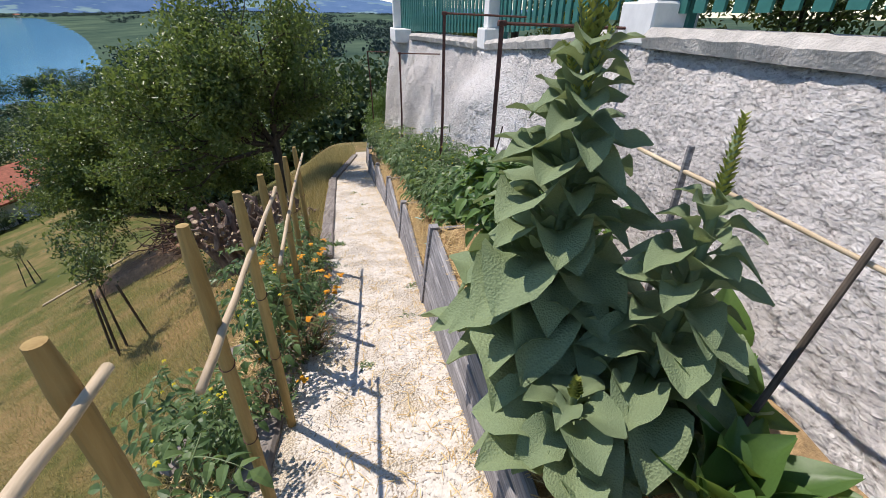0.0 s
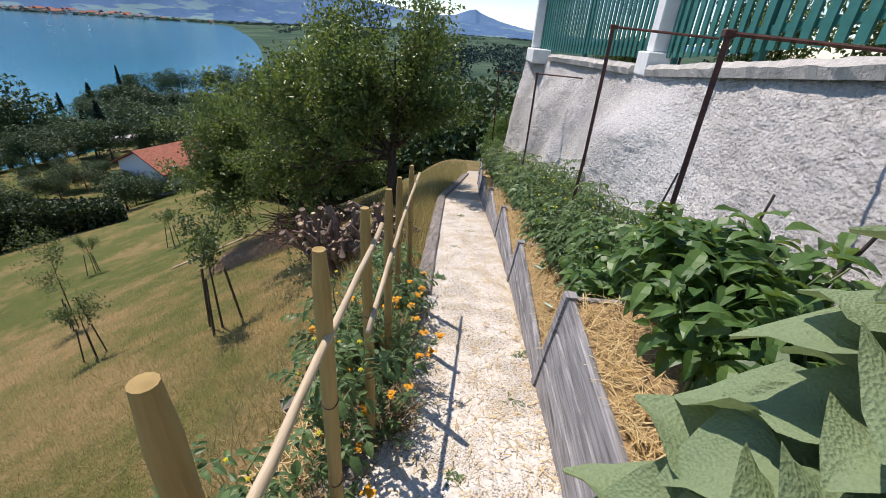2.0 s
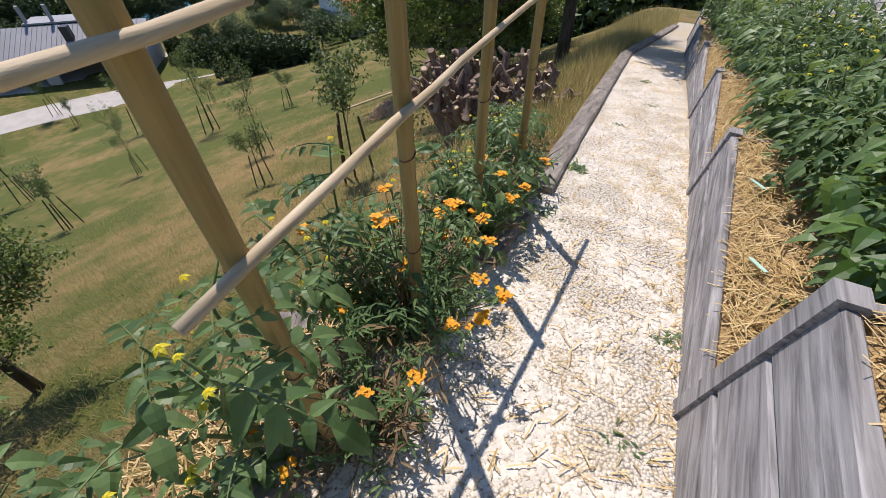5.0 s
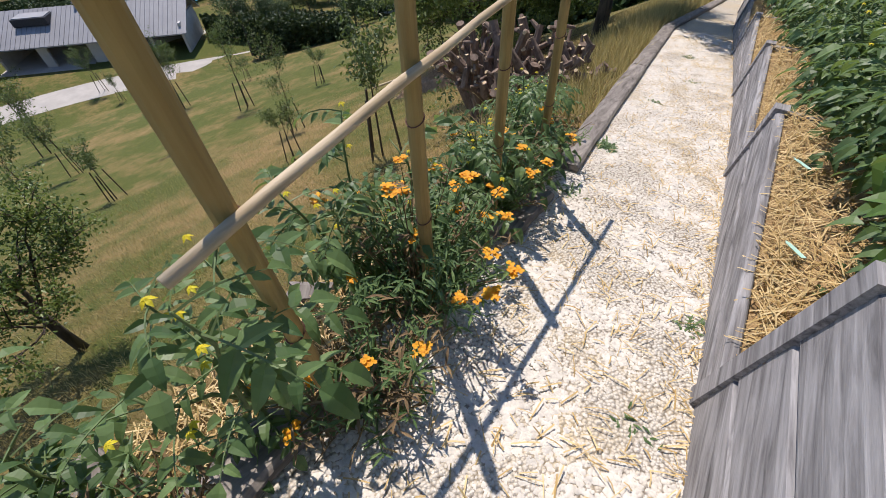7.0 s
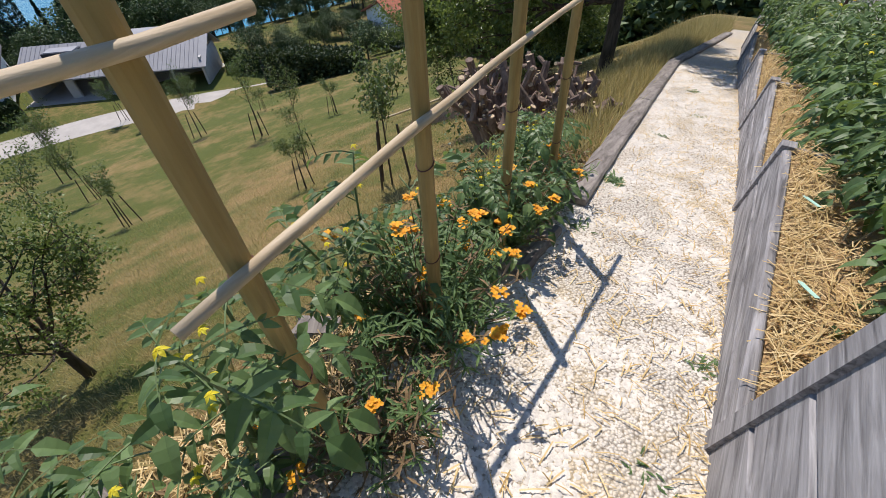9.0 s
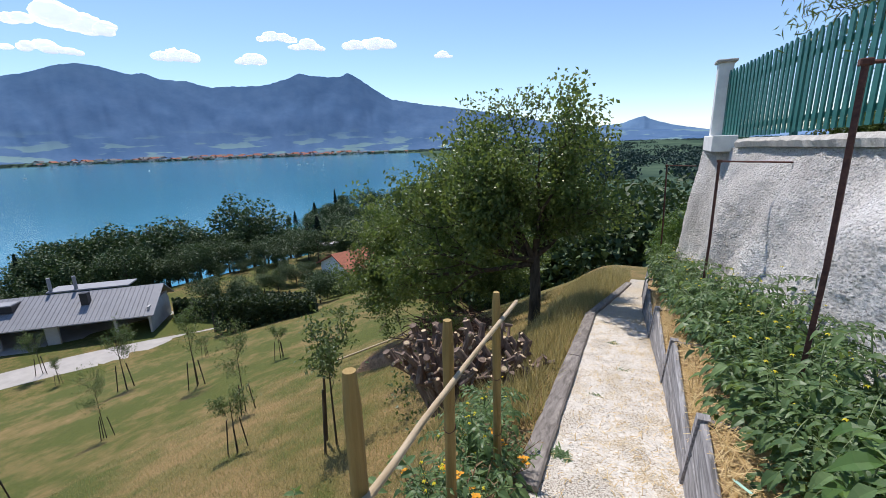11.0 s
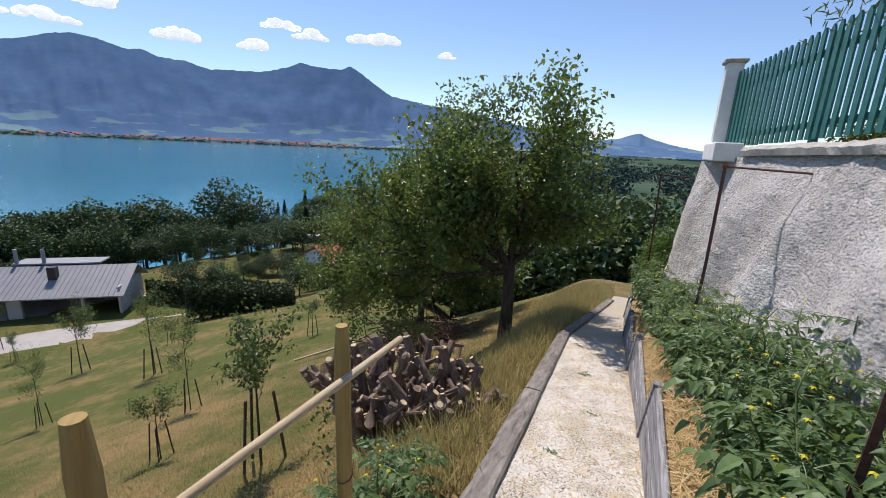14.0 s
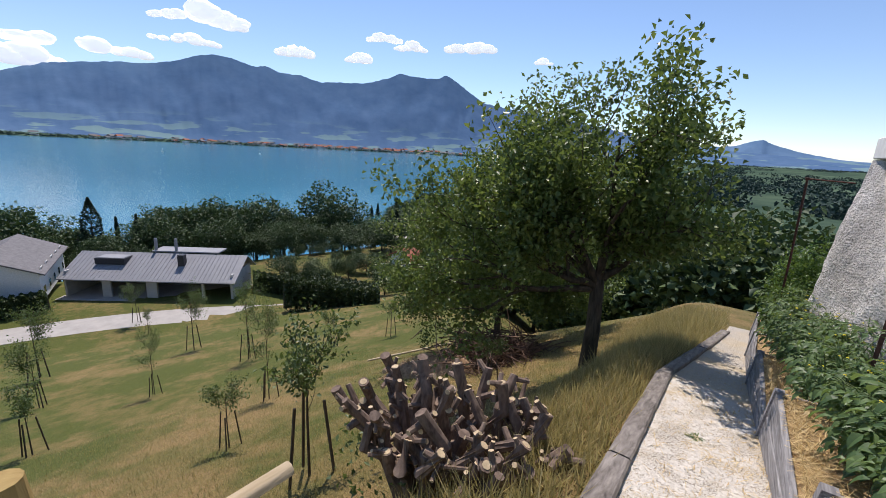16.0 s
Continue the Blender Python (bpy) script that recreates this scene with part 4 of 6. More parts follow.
heap("compost", (-7.3, 13.6), 1.9, 1.2, 0.55, M_COMPOST, "low heap of dried reddish brown plant cuttings", "compost heap", 3)
hx, hy = -7.3, 13.6
straws(5200, lambda r: (lambda x, y: (x, y, ground_z(x, y) + 0.50 * sstep(1.0, 0.6, max(abs(x - hx) / 1.9, abs(y - hy) / 1.2)) + 0.03))(hx + r.uniform(-1.9, 1.9), hy + r.uniform(-1.2, 1.2)), 0.26,
       leaf_mat("reddish_straw", (0.34, 0.19, 0.10), (0.60, 0.42, 0.24), 0.8, 0.1), 13, "dry_cuttings", "reddish dry stalks on the compost heap", 0.5, "cuttings")


def brush_pile(loc, n, size, seed):
    r = np.random.default_rng(seed)
    s = Soup()
    for k in range(n):
        p = Vector((r.normal(0, size * 0.45), r.normal(0, size * 0.4), abs(r.normal(0, 0.16)) + 0.05))
        d = Vector((r.normal(0, 1), r.normal(0, 1), r.normal(0, 0.28))).normalized() * r.uniform(0.3, 0.8)
        m = p + d * 0.5 + Vector(r.normal(0, 0.05, 3))
        s.tube([p - d * 0.5, m, p + d], [0.011, 0.008, 0.002], 4, cap=False)
    ob = solid("brushwood", s.mesh(M_BRUSH), "pile of dry reddish prunings under the apple tree", "brushwood")
    ob.location = loc
    return ob


bp = brush_pile((-5.3, 13.6, ground_z(-5.3, 13.6)), 520, 1.0, 5)
bp.scale = (1.6, 1.6, 1.9)
for k, (dx, dy) in enumerate(((0, 0), (0.12, 0.2))):
    a, b = Vector((-12.4 + dx, 15.0 + dy, 0)), Vector((-9.9 + dx, 17.4 + dy, 0))
    v, f = tube([(0, 0, 0), (b.x - a.x, b.y - a.y, ground_z(b.x, b.y) - ground_z(a.x, a.y))], 0.045, 9)
    ob = solid("pole", mesh_of(v, f, M_RAIL), "long pale peeled pole lying on the meadow", "pole", "poles on the meadow")
    ob.location = (a.x, a.y, ground_z(a.x, a.y) + 0.22)

# ---- garage house ----


def garage(loc, turn):
    ob = thing("garage_house", "long low garage with a pale standing seam metal roof", "house", loc=loc)
    W, D, H = 24.4, 8.3, 2.9
    k1 = W / 14.5
    for x0, x1 in ((-W / 2 + 0.4, -W / 2 + 0.7), (-4.2, -3.0), (-0.6, 0.9), (4.3, 4.6), (W / 2 - 0.7, W / 2 - 0.4)):
        part("pier", box_bm(x1 - x0, 0.35, H, 0, ((x0 + x1) / 2 * (k1 if abs(x0) < 6 else 1), -D / 2 + 0.6, H / 2)), ob, material=M_HOUSE)
    part("back_wall", box_bm(W - 0.8, 0.3, H, 0, (0, D / 2 - 0.5, H / 2)), ob, material=M_HOUSE)
    part("side_wall", box_bm(0.3, D - 1.2, H + 0.9, 0, (-W / 2 + 0.55, 0, H / 2 + 0.45)), ob, material=M_HOUSE)
    part("side_wall", box_bm(0.3, D - 1.2, H + 0.9, 0, (W / 2 - 0.55, 0, H / 2 + 0.45)), ob, material=M_HOUSE)
    part("lintel", box_bm(W - 0.8, 0.4, 0.35, 0, (0, -D / 2 + 0.62, H - 0.1)), ob, material=M_HOUSE)
    part("floor_slab", box_bm(W, D + 1.5, 0.2, 0, (0, -0.4, -0.08)), ob, material=M_ROAD)
    rise = 2.8
    sl = math.atan2(rise, D * 0.62)
    for sgn, run, name in ((-1, D * 0.62, "roof_front"), (1, D * 0.38, "roof_back")):
        y0, y1 = (-D / 2 - 0.4, D * 0.12) if sgn < 0 else (D * 0.12, D / 2 + 0.3)
        z0, z1 = (H - 0.05, H + rise) if sgn < 0 else (H + rise, H + 0.4)
        v = [(-W / 2, y0, z0), (W / 2 + 0.3, y0, z0), (W / 2 + 0.3, y1, z1), (-W / 2, y1, z1)]
        v += [(a, b, c - 0.14) for a, b, c in v]
        f = [(0, 1, 2, 3), (7, 6, 5, 4), (0, 4, 5, 1), (1, 5, 6, 2), (2, 6, 7, 3), (3, 7, 4, 0)]
        rf = part(name, mesh_of(v, f, M_ROOF), ob, "pale grey seamed sheet metal")
        if sgn < 0:
            seam = None
            for k in range(41):
                x = -W / 2 + 0.3 + k * 0.58
                vv, ff = tube([(x, y0, z0 + 0.02), (x, y1, z1 + 0.02)], 0.035, 4)
                part("seam", mesh_of(vv, ff, M_ROOF), rf)
    for (x, y, w, h) in ((3.6, -1.2, 0.9, 1.7),):
        part("chimney", box_bm(w, w, h, 0.02, (x, y, H + 1.5 + h / 2)), ob, "dark metal chimney", material=M_DARK)
    part("skylight", box_bm(4.2, 2.4, 0.9, 0.03, (-6.5, -0.6, H + 2.0)), ob, "dark framed roof light", material=M_DARK)
    part("skylight_pane", box_bm(3.8, 2.0, 0.08, 0.0, (-6.5, -0.6, H + 2.49)), ob, material=M_ROOF)
    for x in (-1.6, 1.4):
        vv, ff = tube([(x, 1.6, H + 2.0), (x, 1.6, H + 5.0)], 0.22, 8)
        part("flue", mesh_of(vv, ff, M_ROOF), ob, "steel flue pipe")
    part("back_roof", box_bm(10.0, 3.0, 0.2, 0.02, (3.0, 2.6, H + 3.0)), ob, material=M_ROOF)
    ob.matrix_world = pose(*loc, 0, 0, turn)
    return ob


def polar(az, r, z=None):
    x, y = -0.05 - math.sin(radians(az)) * r, 3.3 + math.cos(radians(az)) * r
    return (x, y, ground_z(x, y) if z is None else z)


garage((-71.5, 27.6, -22.45), 41)


def chalet(loc, turn, w, d, h, roof, label):
    ob = thing("house", label, "house", "neighbouring houses", loc=loc)
    part("wall", box_bm(w, d, h, 0, (0, 0, h / 2)), ob, material=M_WHITE)
    v = [(-w / 2 - .6, -d / 2 - .7, h - 0.1), (w / 2 + .6, -d / 2 - .7, h - 0.1), (w / 2 + .6, 0, h + d * 0.24), (-w / 2 - .6, 0, h + d * 0.24), (-w / 2 - .6, d / 2 + .7, h - 0.1), (w / 2 + .6, d / 2 + .7, h - 0.1)]
    v += [(a, b, c - 0.2) for a, b, c in v]
    f = [(0, 1, 2, 3), (3, 2, 5, 4), (9, 8, 7, 6), (10, 11, 8, 9), (0, 6, 7, 1), (4, 5, 11, 10), (1, 7, 8, 2), (2, 8, 11, 5), (0, 3, 9, 6), (3, 4, 10, 9)]
    part("roof", mesh_of(v, f, roof), ob)
    g = [(-w / 2 + 0.01, -d / 2, h), (-w / 2 + 0.01, d / 2, h), (-w / 2 + 0.01, 0, h + d * 0.21), (w / 2 - 0.01, -d / 2, h), (w / 2 - 0.01, d / 2, h), (w / 2 - 0.01, 0, h + d * 0.21)]
    part("gable", mesh_of(g[:3], [(0, 2, 1)], M_WHITE), ob)
    part("gable", mesh_of(g[3:], [(0, 1, 2)], M_WHITE), ob)
    for k in range(max(2, int(w / 3))):
        x = -w / 2 + (k + 0.5) * w / max(2, int(w / 3))
        for zz in ((1.3,) if h < 4 else (1.3, 3.9)):
            wi = part("window", box_bm(1.1, 0.08, 1.2, 0.01, (x, -d / 2 - 0.02, zz)), ob, material=M_WHITE)
            part("pane", box_bm(0.9, 0.04, 1.0, 0, (x, -d / 2 - 0.07, zz)), wi, material=M_GLASS)
    ob.matrix_world = pose(*loc, 0, 0, turn)
    return ob


chalet(polar(84.0, 84, -21.5), 160, 16, 10, 4.0, M_GREYTILE, "white house with a shallow grey tiled roof")
chalet(polar(90.0, 78, -20.5), 150, 14, 10, 4.0, M_GREYTILE, "white house with a shallow grey tiled roof")
chalet(polar(37.2, 74, -22.2), 70, 13, 10, 4.0, M_TILE, "house with an orange red tiled roof among trees")

# ---- drive and hedge ----


def ribbon(name, pts, width, mat, label, lift=0.06, kind="structure"):
    verts, faces = [], []
    for i, (x, y, z) in enumerate(pts):
        a, b = pts[max(0, i - 1)], pts[min(len(pts) - 1, i + 1)]
        d = Vector((b[0] - a[0], b[1] - a[1], 0)).normalized()
        s = Vector((-d.y, d.x, 0)) * width / 2
        verts += [(x + s.x, y + s.y, z + lift), (x - s.x, y - s.y, z + lift), (x - s.x, y - s.y, z - 0.6), (x + s.x, y + s.y, z - 0.6)]
    for i in range(len(pts) - 1):
        k = 4 * i
        faces += [(k, k + 1, k + 5, k + 4), (k + 1, k + 2, k + 6, k + 5), (k, k + 4, k + 7, k + 3)]
    return solid(name, mesh_of(verts, faces, mat), label, "road", kind=kind)


drive = [polar(a, 60 + 0.25 * max(0, a - 60), -22.3) for a in np.linspace(92, 57.5, 14)]
ribbon("road_drive", drive, 5.0, M_ROAD, "pale gravel drive below the meadow")
ribbon("road_shore", [polar(28.7, 110, -21), polar(36, 118, -24.5), polar(42.5, 128, -26.8), polar(47.8, 140, -30.0)], 6, M_ROAD, "pale lane between the trees near the shore", 0.8)


def hedge(a0, a1, r0, r1, h, w, base, seed, label):
    r = np.random.default_rng(seed)
    n = 9000
    u = r.random(n)
    az = a0 + (a1 - a0) * u
    rr = r0 + (r1 - r0) * u + w * (r.random(n) - 0.5)
    zz = base + h * r.random(n) ** 0.7 + 0.18 * np.sin(az * 9)
    c = np.stack([-0.05 - np.sin(np.radians(az)) * rr, 3.3 + np.cos(np.radians(az)) * rr, zz], 1)
    v, f = leaves_np(c, 0.42, 0.34, r)
    ob = thing("hedge", label, "hedge", "clipped hedges")
    part("foliage", np_mesh(v, f, M_HEDGE), ob)
    pts = [polar(a, r0 + (r1 - r0) * k / 9, base) for k, a in enumerate(np.linspace(a0, a1, 10))]
    s = Soup()
    for p in pts:
        s.tube([p, (p[0], p[1], base + h * 0.8)], [0.25, 0.1], 6)
    part("stems", s.mesh(M_BARK), ob)
    return ob


hedge(92, 81.5, 72, 74, 2.6, 1.8, -22.5, 1, "clipped dark green hedge beside the drive")
hedge(61.5, 57, 71, 66, 2.8, 2.2, -22.4, 2, "clipped dark green hedge beside the drive")
hedge(57.8, 45, 58, 52, 4.6, 4.0, -21.2, 3, "tall shaggy dark hedge at the foot of the meadow")

# ---- woods ----


def wood_tree(kind, seed, height):
    r = np.random.default_rng(seed)
    if kind == "leafy":
        ob = thing("broadleaf_tree", "full dark green broadleaf tree above the shore", "tree", "lakeside trees")
        n = 3000
        blobs = [(r.uniform(-0.26, 0.26), r.uniform(-0.26, 0.26), r.uniform(0.35, 0.85), r.uniform(0.13, 0.24)) for _ in range(17)]
        c = []
        for bx, by, bz, br in blobs:
            d = r.normal(size=(n // 17, 3))
            d /= np.linalg.norm(d, axis=1)[:, None]
            c.append((np.array([bx, by, bz]) + d * br * r.uniform(0.6, 1.05, (len(d), 1))) * height)
        v, f = leaves_np(np.concatenate(c), height * 0.040, height * 0.030, r)
        mat = M_TREE2
    elif kind == "conifer":
        ob = thing("conifer_tree", "slender dark conifer above the shore", "tree", "lakeside trees")
        n = 2200
        u = r.random(n)
        rad = 0.17 * (1 - u) * (0.75 + 0.25 * np.cos(u * 60)) + 0.01
        a = r.uniform(0, 6.28, n)
        q = np.sqrt(r.random(n))
        c = np.stack([np.cos(a) * rad * q, np.sin(a) * rad * q, 0.08 + 0.92 * u - 0.1 * rad * q], 1) * height
        v, f = leaves_np(c, height * 0.045, height * 0.02, r, 0.2)
        mat = M_CONIF
    else:
        ob = thing("cypress_tree", "narrow dark columnar cypress by the lake", "tree", "lakeside trees")
        n = 1800
        u = r.random(n)
        rad = 0.075 * np.minimum(1, (1 - u) * 4) * np.minimum(1, u * 6 + 0.4)
        a = r.uniform(0, 6.28, n)
        c = np.stack([np.cos(a) * rad, np.sin(a) * rad, 0.03 + 0.97 * u], 1) * height
        v, f = leaves_np(c, height * 0.035, height * 0.016, r, 0.1)
        mat = M_CONIF
    s = Soup()
    s.tube([(0, 0, -0.6), (0, 0, height * 0.7)], [height * 0.022, height * 0.006], 6)
    for q in range(5):
        a = q * 1.3
        s.tube([(0, 0, height * 0.3), (math.cos(a) * height * 0.16, math.sin(a) * height * 0.16, height * 0.55)], [height * 0.009, height * 0.003], 5)
    part("trunk", s.mesh(M_BARK), ob)
    part("crown", np_mesh(v, f, mat), ob)
    return ob


def tree_base(az, r):
    x, y, z = polar(az, r)
    return x, y, z


BANK = [wood_tree("leafy", 61, 10.0), wood_tree("leafy", 62, 10.0), wood_tree("leafy", 63, 10.0), wood_tree("conifer", 64, 10.0), wood_tree("cypress", 65, 10.0)]
placed = set()


def plant(kind, az, r, top_el, turn=0, wide=1.0):
    """Set a tree so that its top reaches the given elevation seen from the path's end."""
    x, y, z = polar(az, r)
    top = 1.2 + math.tan(radians(top_el)) * r
    h = max(2.5, top - z)
    s = h / 10.0
    m = Matrix.LocRotScale((x, y, z - 0.2), Euler((0, 0, radians(turn))), (s * wide, s * wide, s))
    if kind in placed:
        ob = copy_thing(BANK[kind], pose(x, y, z - 0.2, 0, 0, turn))
    else:
        ob = BANK[kind]
        ob.matrix_basis = pose(x, y, z - 0.2, 0, 0, turn)
        placed.add(kind)
    ob.scale = (s * wide, s * wide, s)
    return ob


rr = random.Random(9)
# skyline of the lakeside belt: azimuth, distance, top elevation, kind
BELT = [(91, 105, -8, 0), (88.5, 110, -8.2, 1), (86, 105, -8, 2), (84.3, 112, -7.4, 0), (82.6, 110, -7.0, 1), (80.3, 112, -8.6, 2), (77.1, 108, -6.7, 4), (75.0, 106, -8.8, 3), (73.2, 106, -8.6, 3),
        (71.0, 112, -8.3, 0), (69.6, 108, -7.6, 1), (67.9, 110, -7.4, 2), (66.0, 108, -7.8, 0), (64.4, 112, -7.2, 1), (62.9, 108, -6.9, 2), (61.0, 110, -7.3, 0), (59.2, 108, -7.6, 1), (57.6, 112, -8.8, 2), (56.2, 106, -9.4, 0), (54.4, 112, -8.9, 1),
        (51.4, 116, -4.9, 2), (52.7, 114, -8.4, 1), (50.2, 114, -8.2, 0), (53.0, 96, -12.6, 1), (50.5, 92, -13.2, 0), (48.2, 90, -14.0, 2), (55.8, 92, -13.0, 2), (58.5, 90, -13.4, 1), (45.6, 240, -9.8, 2), (43.6, 260, -8.3, 0), (42.4, 280, -7.2, 1), (40.1, 300, -5.1, 3), (41.2, 300, -6.8, 2), (38.6, 310, -5.6, 1),
        (36.6, 330, -5.6, 0), (34.4, 340, -5.2, 2), (32.0, 340, -5.2, 1), (29.6, 330, -5.0, 0), (27.0, 320, -4.8, 2), (24.5, 300, -4.8, 1), (44.0, 150, -11.4, 0), (41.5, 150, -10.6, 1), (38.8, 150, -10.2, 2), (36.0, 150, -9.6, 0), (33.2, 150, -9.0, 1), (30.4, 140, -8.6, 2), (27.6, 130, -8.2, 0), (24.8, 120, -7.8, 1),
        (22, 110, -6.6, 2), (19, 105, -6.0, 0), (16, 100, -5.6, 1), (13, 100, -5.0, 2), (10, 95, -4.6, 0), (7, 95, -4.2, 1), (4, 90, -4.4, 2), (1, 85, -4.6, 0), (-2, 85, -4.4, 1), (-5, 80, -4.6, 2),
        (46.0, 76, -15.5, 1), (43.0, 70, -15.8, 0), (40.0, 64, -17.0, 2), (33.5, 62, -14.6, 1), (31, 58, -14.0, 0), (28.5, 54, -13.4, 2), (25.5, 50, -12.8, 1), (22.5, 48, -12.0, 0), (19.5, 46, -11.4, 2), (16.5, 44, -10.6, 1), (13.5, 42, -9.6, 0), (10.5, 41, -8.6, 2), (7.5, 40, -7.4, 1), (4.5, 39, -6.4, 0), (1.5, 38, -5.6, 2), (-1.5, 37, -5.4, 1), (-4.5, 36, -5.6, 0), (-7.5, 36, -5.2, 2)]
for k, (a, r0, el, kd) in enumerate(BELT):
    plant(kd, a, r0, el, 50 * k, 0.8 if kd == 3 else rr.uniform(1.0, 1.3))
for k in range(46):
    a = rr.uniform(-9, 34)
    plant(rr.choice((0, 1, 2)), a, rr.uniform(44, 100), -9.5 - 2.5 * rr.random(), 33 * k, rr.uniform(1.0, 1.4))
# the slope between the house and the water, and the wooded headland
for k in range(84):
    a = 36 + 56 * (k + rr.random()) / 84
    plant(rr.choice((0, 1, 2)), a, rr.uniform(92, 108), -9.0 - 4.5 * rr.random(), 41 * k, rr.uniform(1.0, 1.5))
for k in range(72):
    u = (k % 24 + rr.random()) / 24
    row = k // 24
    plant(rr.choice((0, 1, 2, 2, 0, 3)), 20 + 27 * u, (135, 200, 280)[row] + rr.uniform(-20, 20), (-10.0, -7.8, -6.0)[row] - 1.8 * rr.random() - 0.6 * u, 29 * k, rr.uniform(1.2, 1.7))
for k in range(16):
    plant(rr.choice((0, 1, 2)), 44 + 14 * (k + rr.random()) / 16, rr.uniform(68, 86), -14.2 - 2.0 * rr.random(), 47 * k, rr.uniform(1.0, 1.4))
for k in range(16):
    plant(rr.choice((0, 1, 2)), 40 + 8 * rr.random() if k % 2 else 28 + 14 * rr.random(), rr.uniform(60, 84), -14.5 - 2.5 * rr.random(), 53 * k, rr.uniform(1.0, 1.4))

# ---- mullein plants ----


def blade(length, width, droop, wave, seed, shape):
    """A broad felted leaf with a midrib, wavy margin and drooping tip, along +x."""
    r = random.Random(seed)
    nl, nw = len(shape), 7
    verts, faces = [], []
    ph = r.uniform(0, 6)
    for i in range(nl):
        u = i / (nl - 1)
        ang = droop * u * u
        x = length * u * (1 - 0.20 * droop * u)
        z = length * (0.16 * math.sin(u * 2.2) - 0.45 * ang)
        for j in range(nw):
            v = j / (nw - 1) * 2 - 1
            w = width * 0.5 * shape[i]
            zz = z + abs(v) ** 1.3 * w * 0.42 + wave * width * abs(v) ** 2 * math.sin(u * 9 + ph + (1.7 if v > 0 else 0)) * shape[i]
            verts.append((x + 0.02 * length * abs(v), v * w, zz - (0.012 * width if j == 3 else 0)))
    for i in range(nl - 1):
        for j in range(nw - 1):
            k = i * nw + j
            faces.append((k, k + nw, k + nw + 1, k + 1))
    return verts, faces


BROAD = (0.16, 0.30, 0.55, 0.80, 0.96, 1.0, 0.92, 0.72, 0.42, 0.05)


def mullein(loc, height, low, seed, spread, label, branches):
    r = random.Random(seed)
    ob = thing("mullein_plant", label, "plant", "mulleins in the raised bed", loc=loc)
    pts = [(0.02 * math.sin(3 * u) * height, 0.015 * math.cos(4 * u) * height, height * u) for u in np.linspace(0, 1, 9)]
    v, f = tube(pts, [0.028 - 0.018 * u for u in np.linspace(0, 1, 9)], 10)
    part("stem", mesh_of(v, f, M_MUL, True), ob)
    kinds = [mesh_of(*blade(1.0, 0.56 + 0.06 * (k % 3), 0.35 + 0.20 * k, 0.17, seed + k, BROAD), M_MUL, True, name="leaf") for k in range(6)]
    n = low
    for k in range(n):
        u = (k / n) ** 0.9
        z = height * (0.04 + 0.80 * u)
        L = spread * (1.0 - 0.72 * u ** 1.1) * r.uniform(0.82, 1.12)
        a = 137.5 * k + r.uniform(-14, 14)
        tilt = -4 - 30 * u + r.uniform(-12, 12)
        lf = part("leaf", kinds[r.randrange(6)], ob)
        lf.matrix_basis = pose(pts[4][0] * u, 0, z, 0, 0, a) @ pose(0.012, 0, 0, r.uniform(-14, 14), tilt, 0) @ Matrix.Diagonal((L, L * r.uniform(0.85, 1.1), L, 1))
    # bud spikes
    for q in range(branches + 1):
        s = Soup()
        a = 2.4 * q
        if q == 0:
            p0, p1 = Vector((pts[7][0], pts[7][1], height * 0.84)), Vector((pts[8][0], pts[8][1], height * 1.04))
        else:
            zb = height * (0.70 + 0.18 * (q / max(1, branches)))
            p0 = Vector((pts[6][0], pts[6][1], zb))
            p1 = p0 + Vector((0.09 * math.cos(a), 0.09 * math.sin(a), 0.21))
        s.tube([p0, p1], [0.009, 0.004], 6, 1)
        m = 70 if q == 0 else 36
        for k in range(m):
            u = k / m
            b = 2.399 * k
            c = p0.lerp(p1, u)
            d = Vector((math.cos(b), math.sin(b), 0.75))
            ln = 0.034 * (1.15 - 0.6 * u)
            s.add(*leaf(c, d, (0, 0, 1), ln * 1.2, ln * 0.62, -0.3, 0.5, shape=(0.5, 1.0, 0.75, 0.1)))
        part("bud_spike", s.mesh([M_MULY, M_STEM], True), ob, "yellow green flower buds")
    if branches > 1:
        s = Soup()
        for k in range(7):
            c = Vector((pts[7][0] + 0.045 * math.cos(k * 2.1), 0.045 * math.sin(k * 2.1), height * (0.93 + 0.018 * k)))
            for q in range(5):
                b = q * 1.257
                s.add(*leaf(c, (math.cos(b), math.sin(b), 0.3), (0, 0, 1), 0.022, 0.02, 0.1, 0.1, shape=(0.4, 1.0, 0.8, 0.3)))
        part("open_flower", s.mesh(M_YELLOW), ob, "small bright yellow flowers")
    return ob


mullein((0.92, 0.44, bed_top(0.4) - 0.06), 1.80, 84, 5, 0.60, "tall mullein with broad felted grey green leaves", 6)
mullein((1.22, 0.03, bed_top(0.4) - 0.02), 1.28, 50, 8, 0.46, "smaller mullein with felted leaves and a green bud spike", 0)
mullein((1.08, 0.20, bed_top(0.05) - 0.04), 0.62, 28, 14, 0.56, "young leafy mullein without a flower spike", 0)
mullein((0.84, -0.05, bed_top(-0.1) - 0.04), 0.46, 22, 15, 0.50, "young leafy mullein without a flower spike", 0)


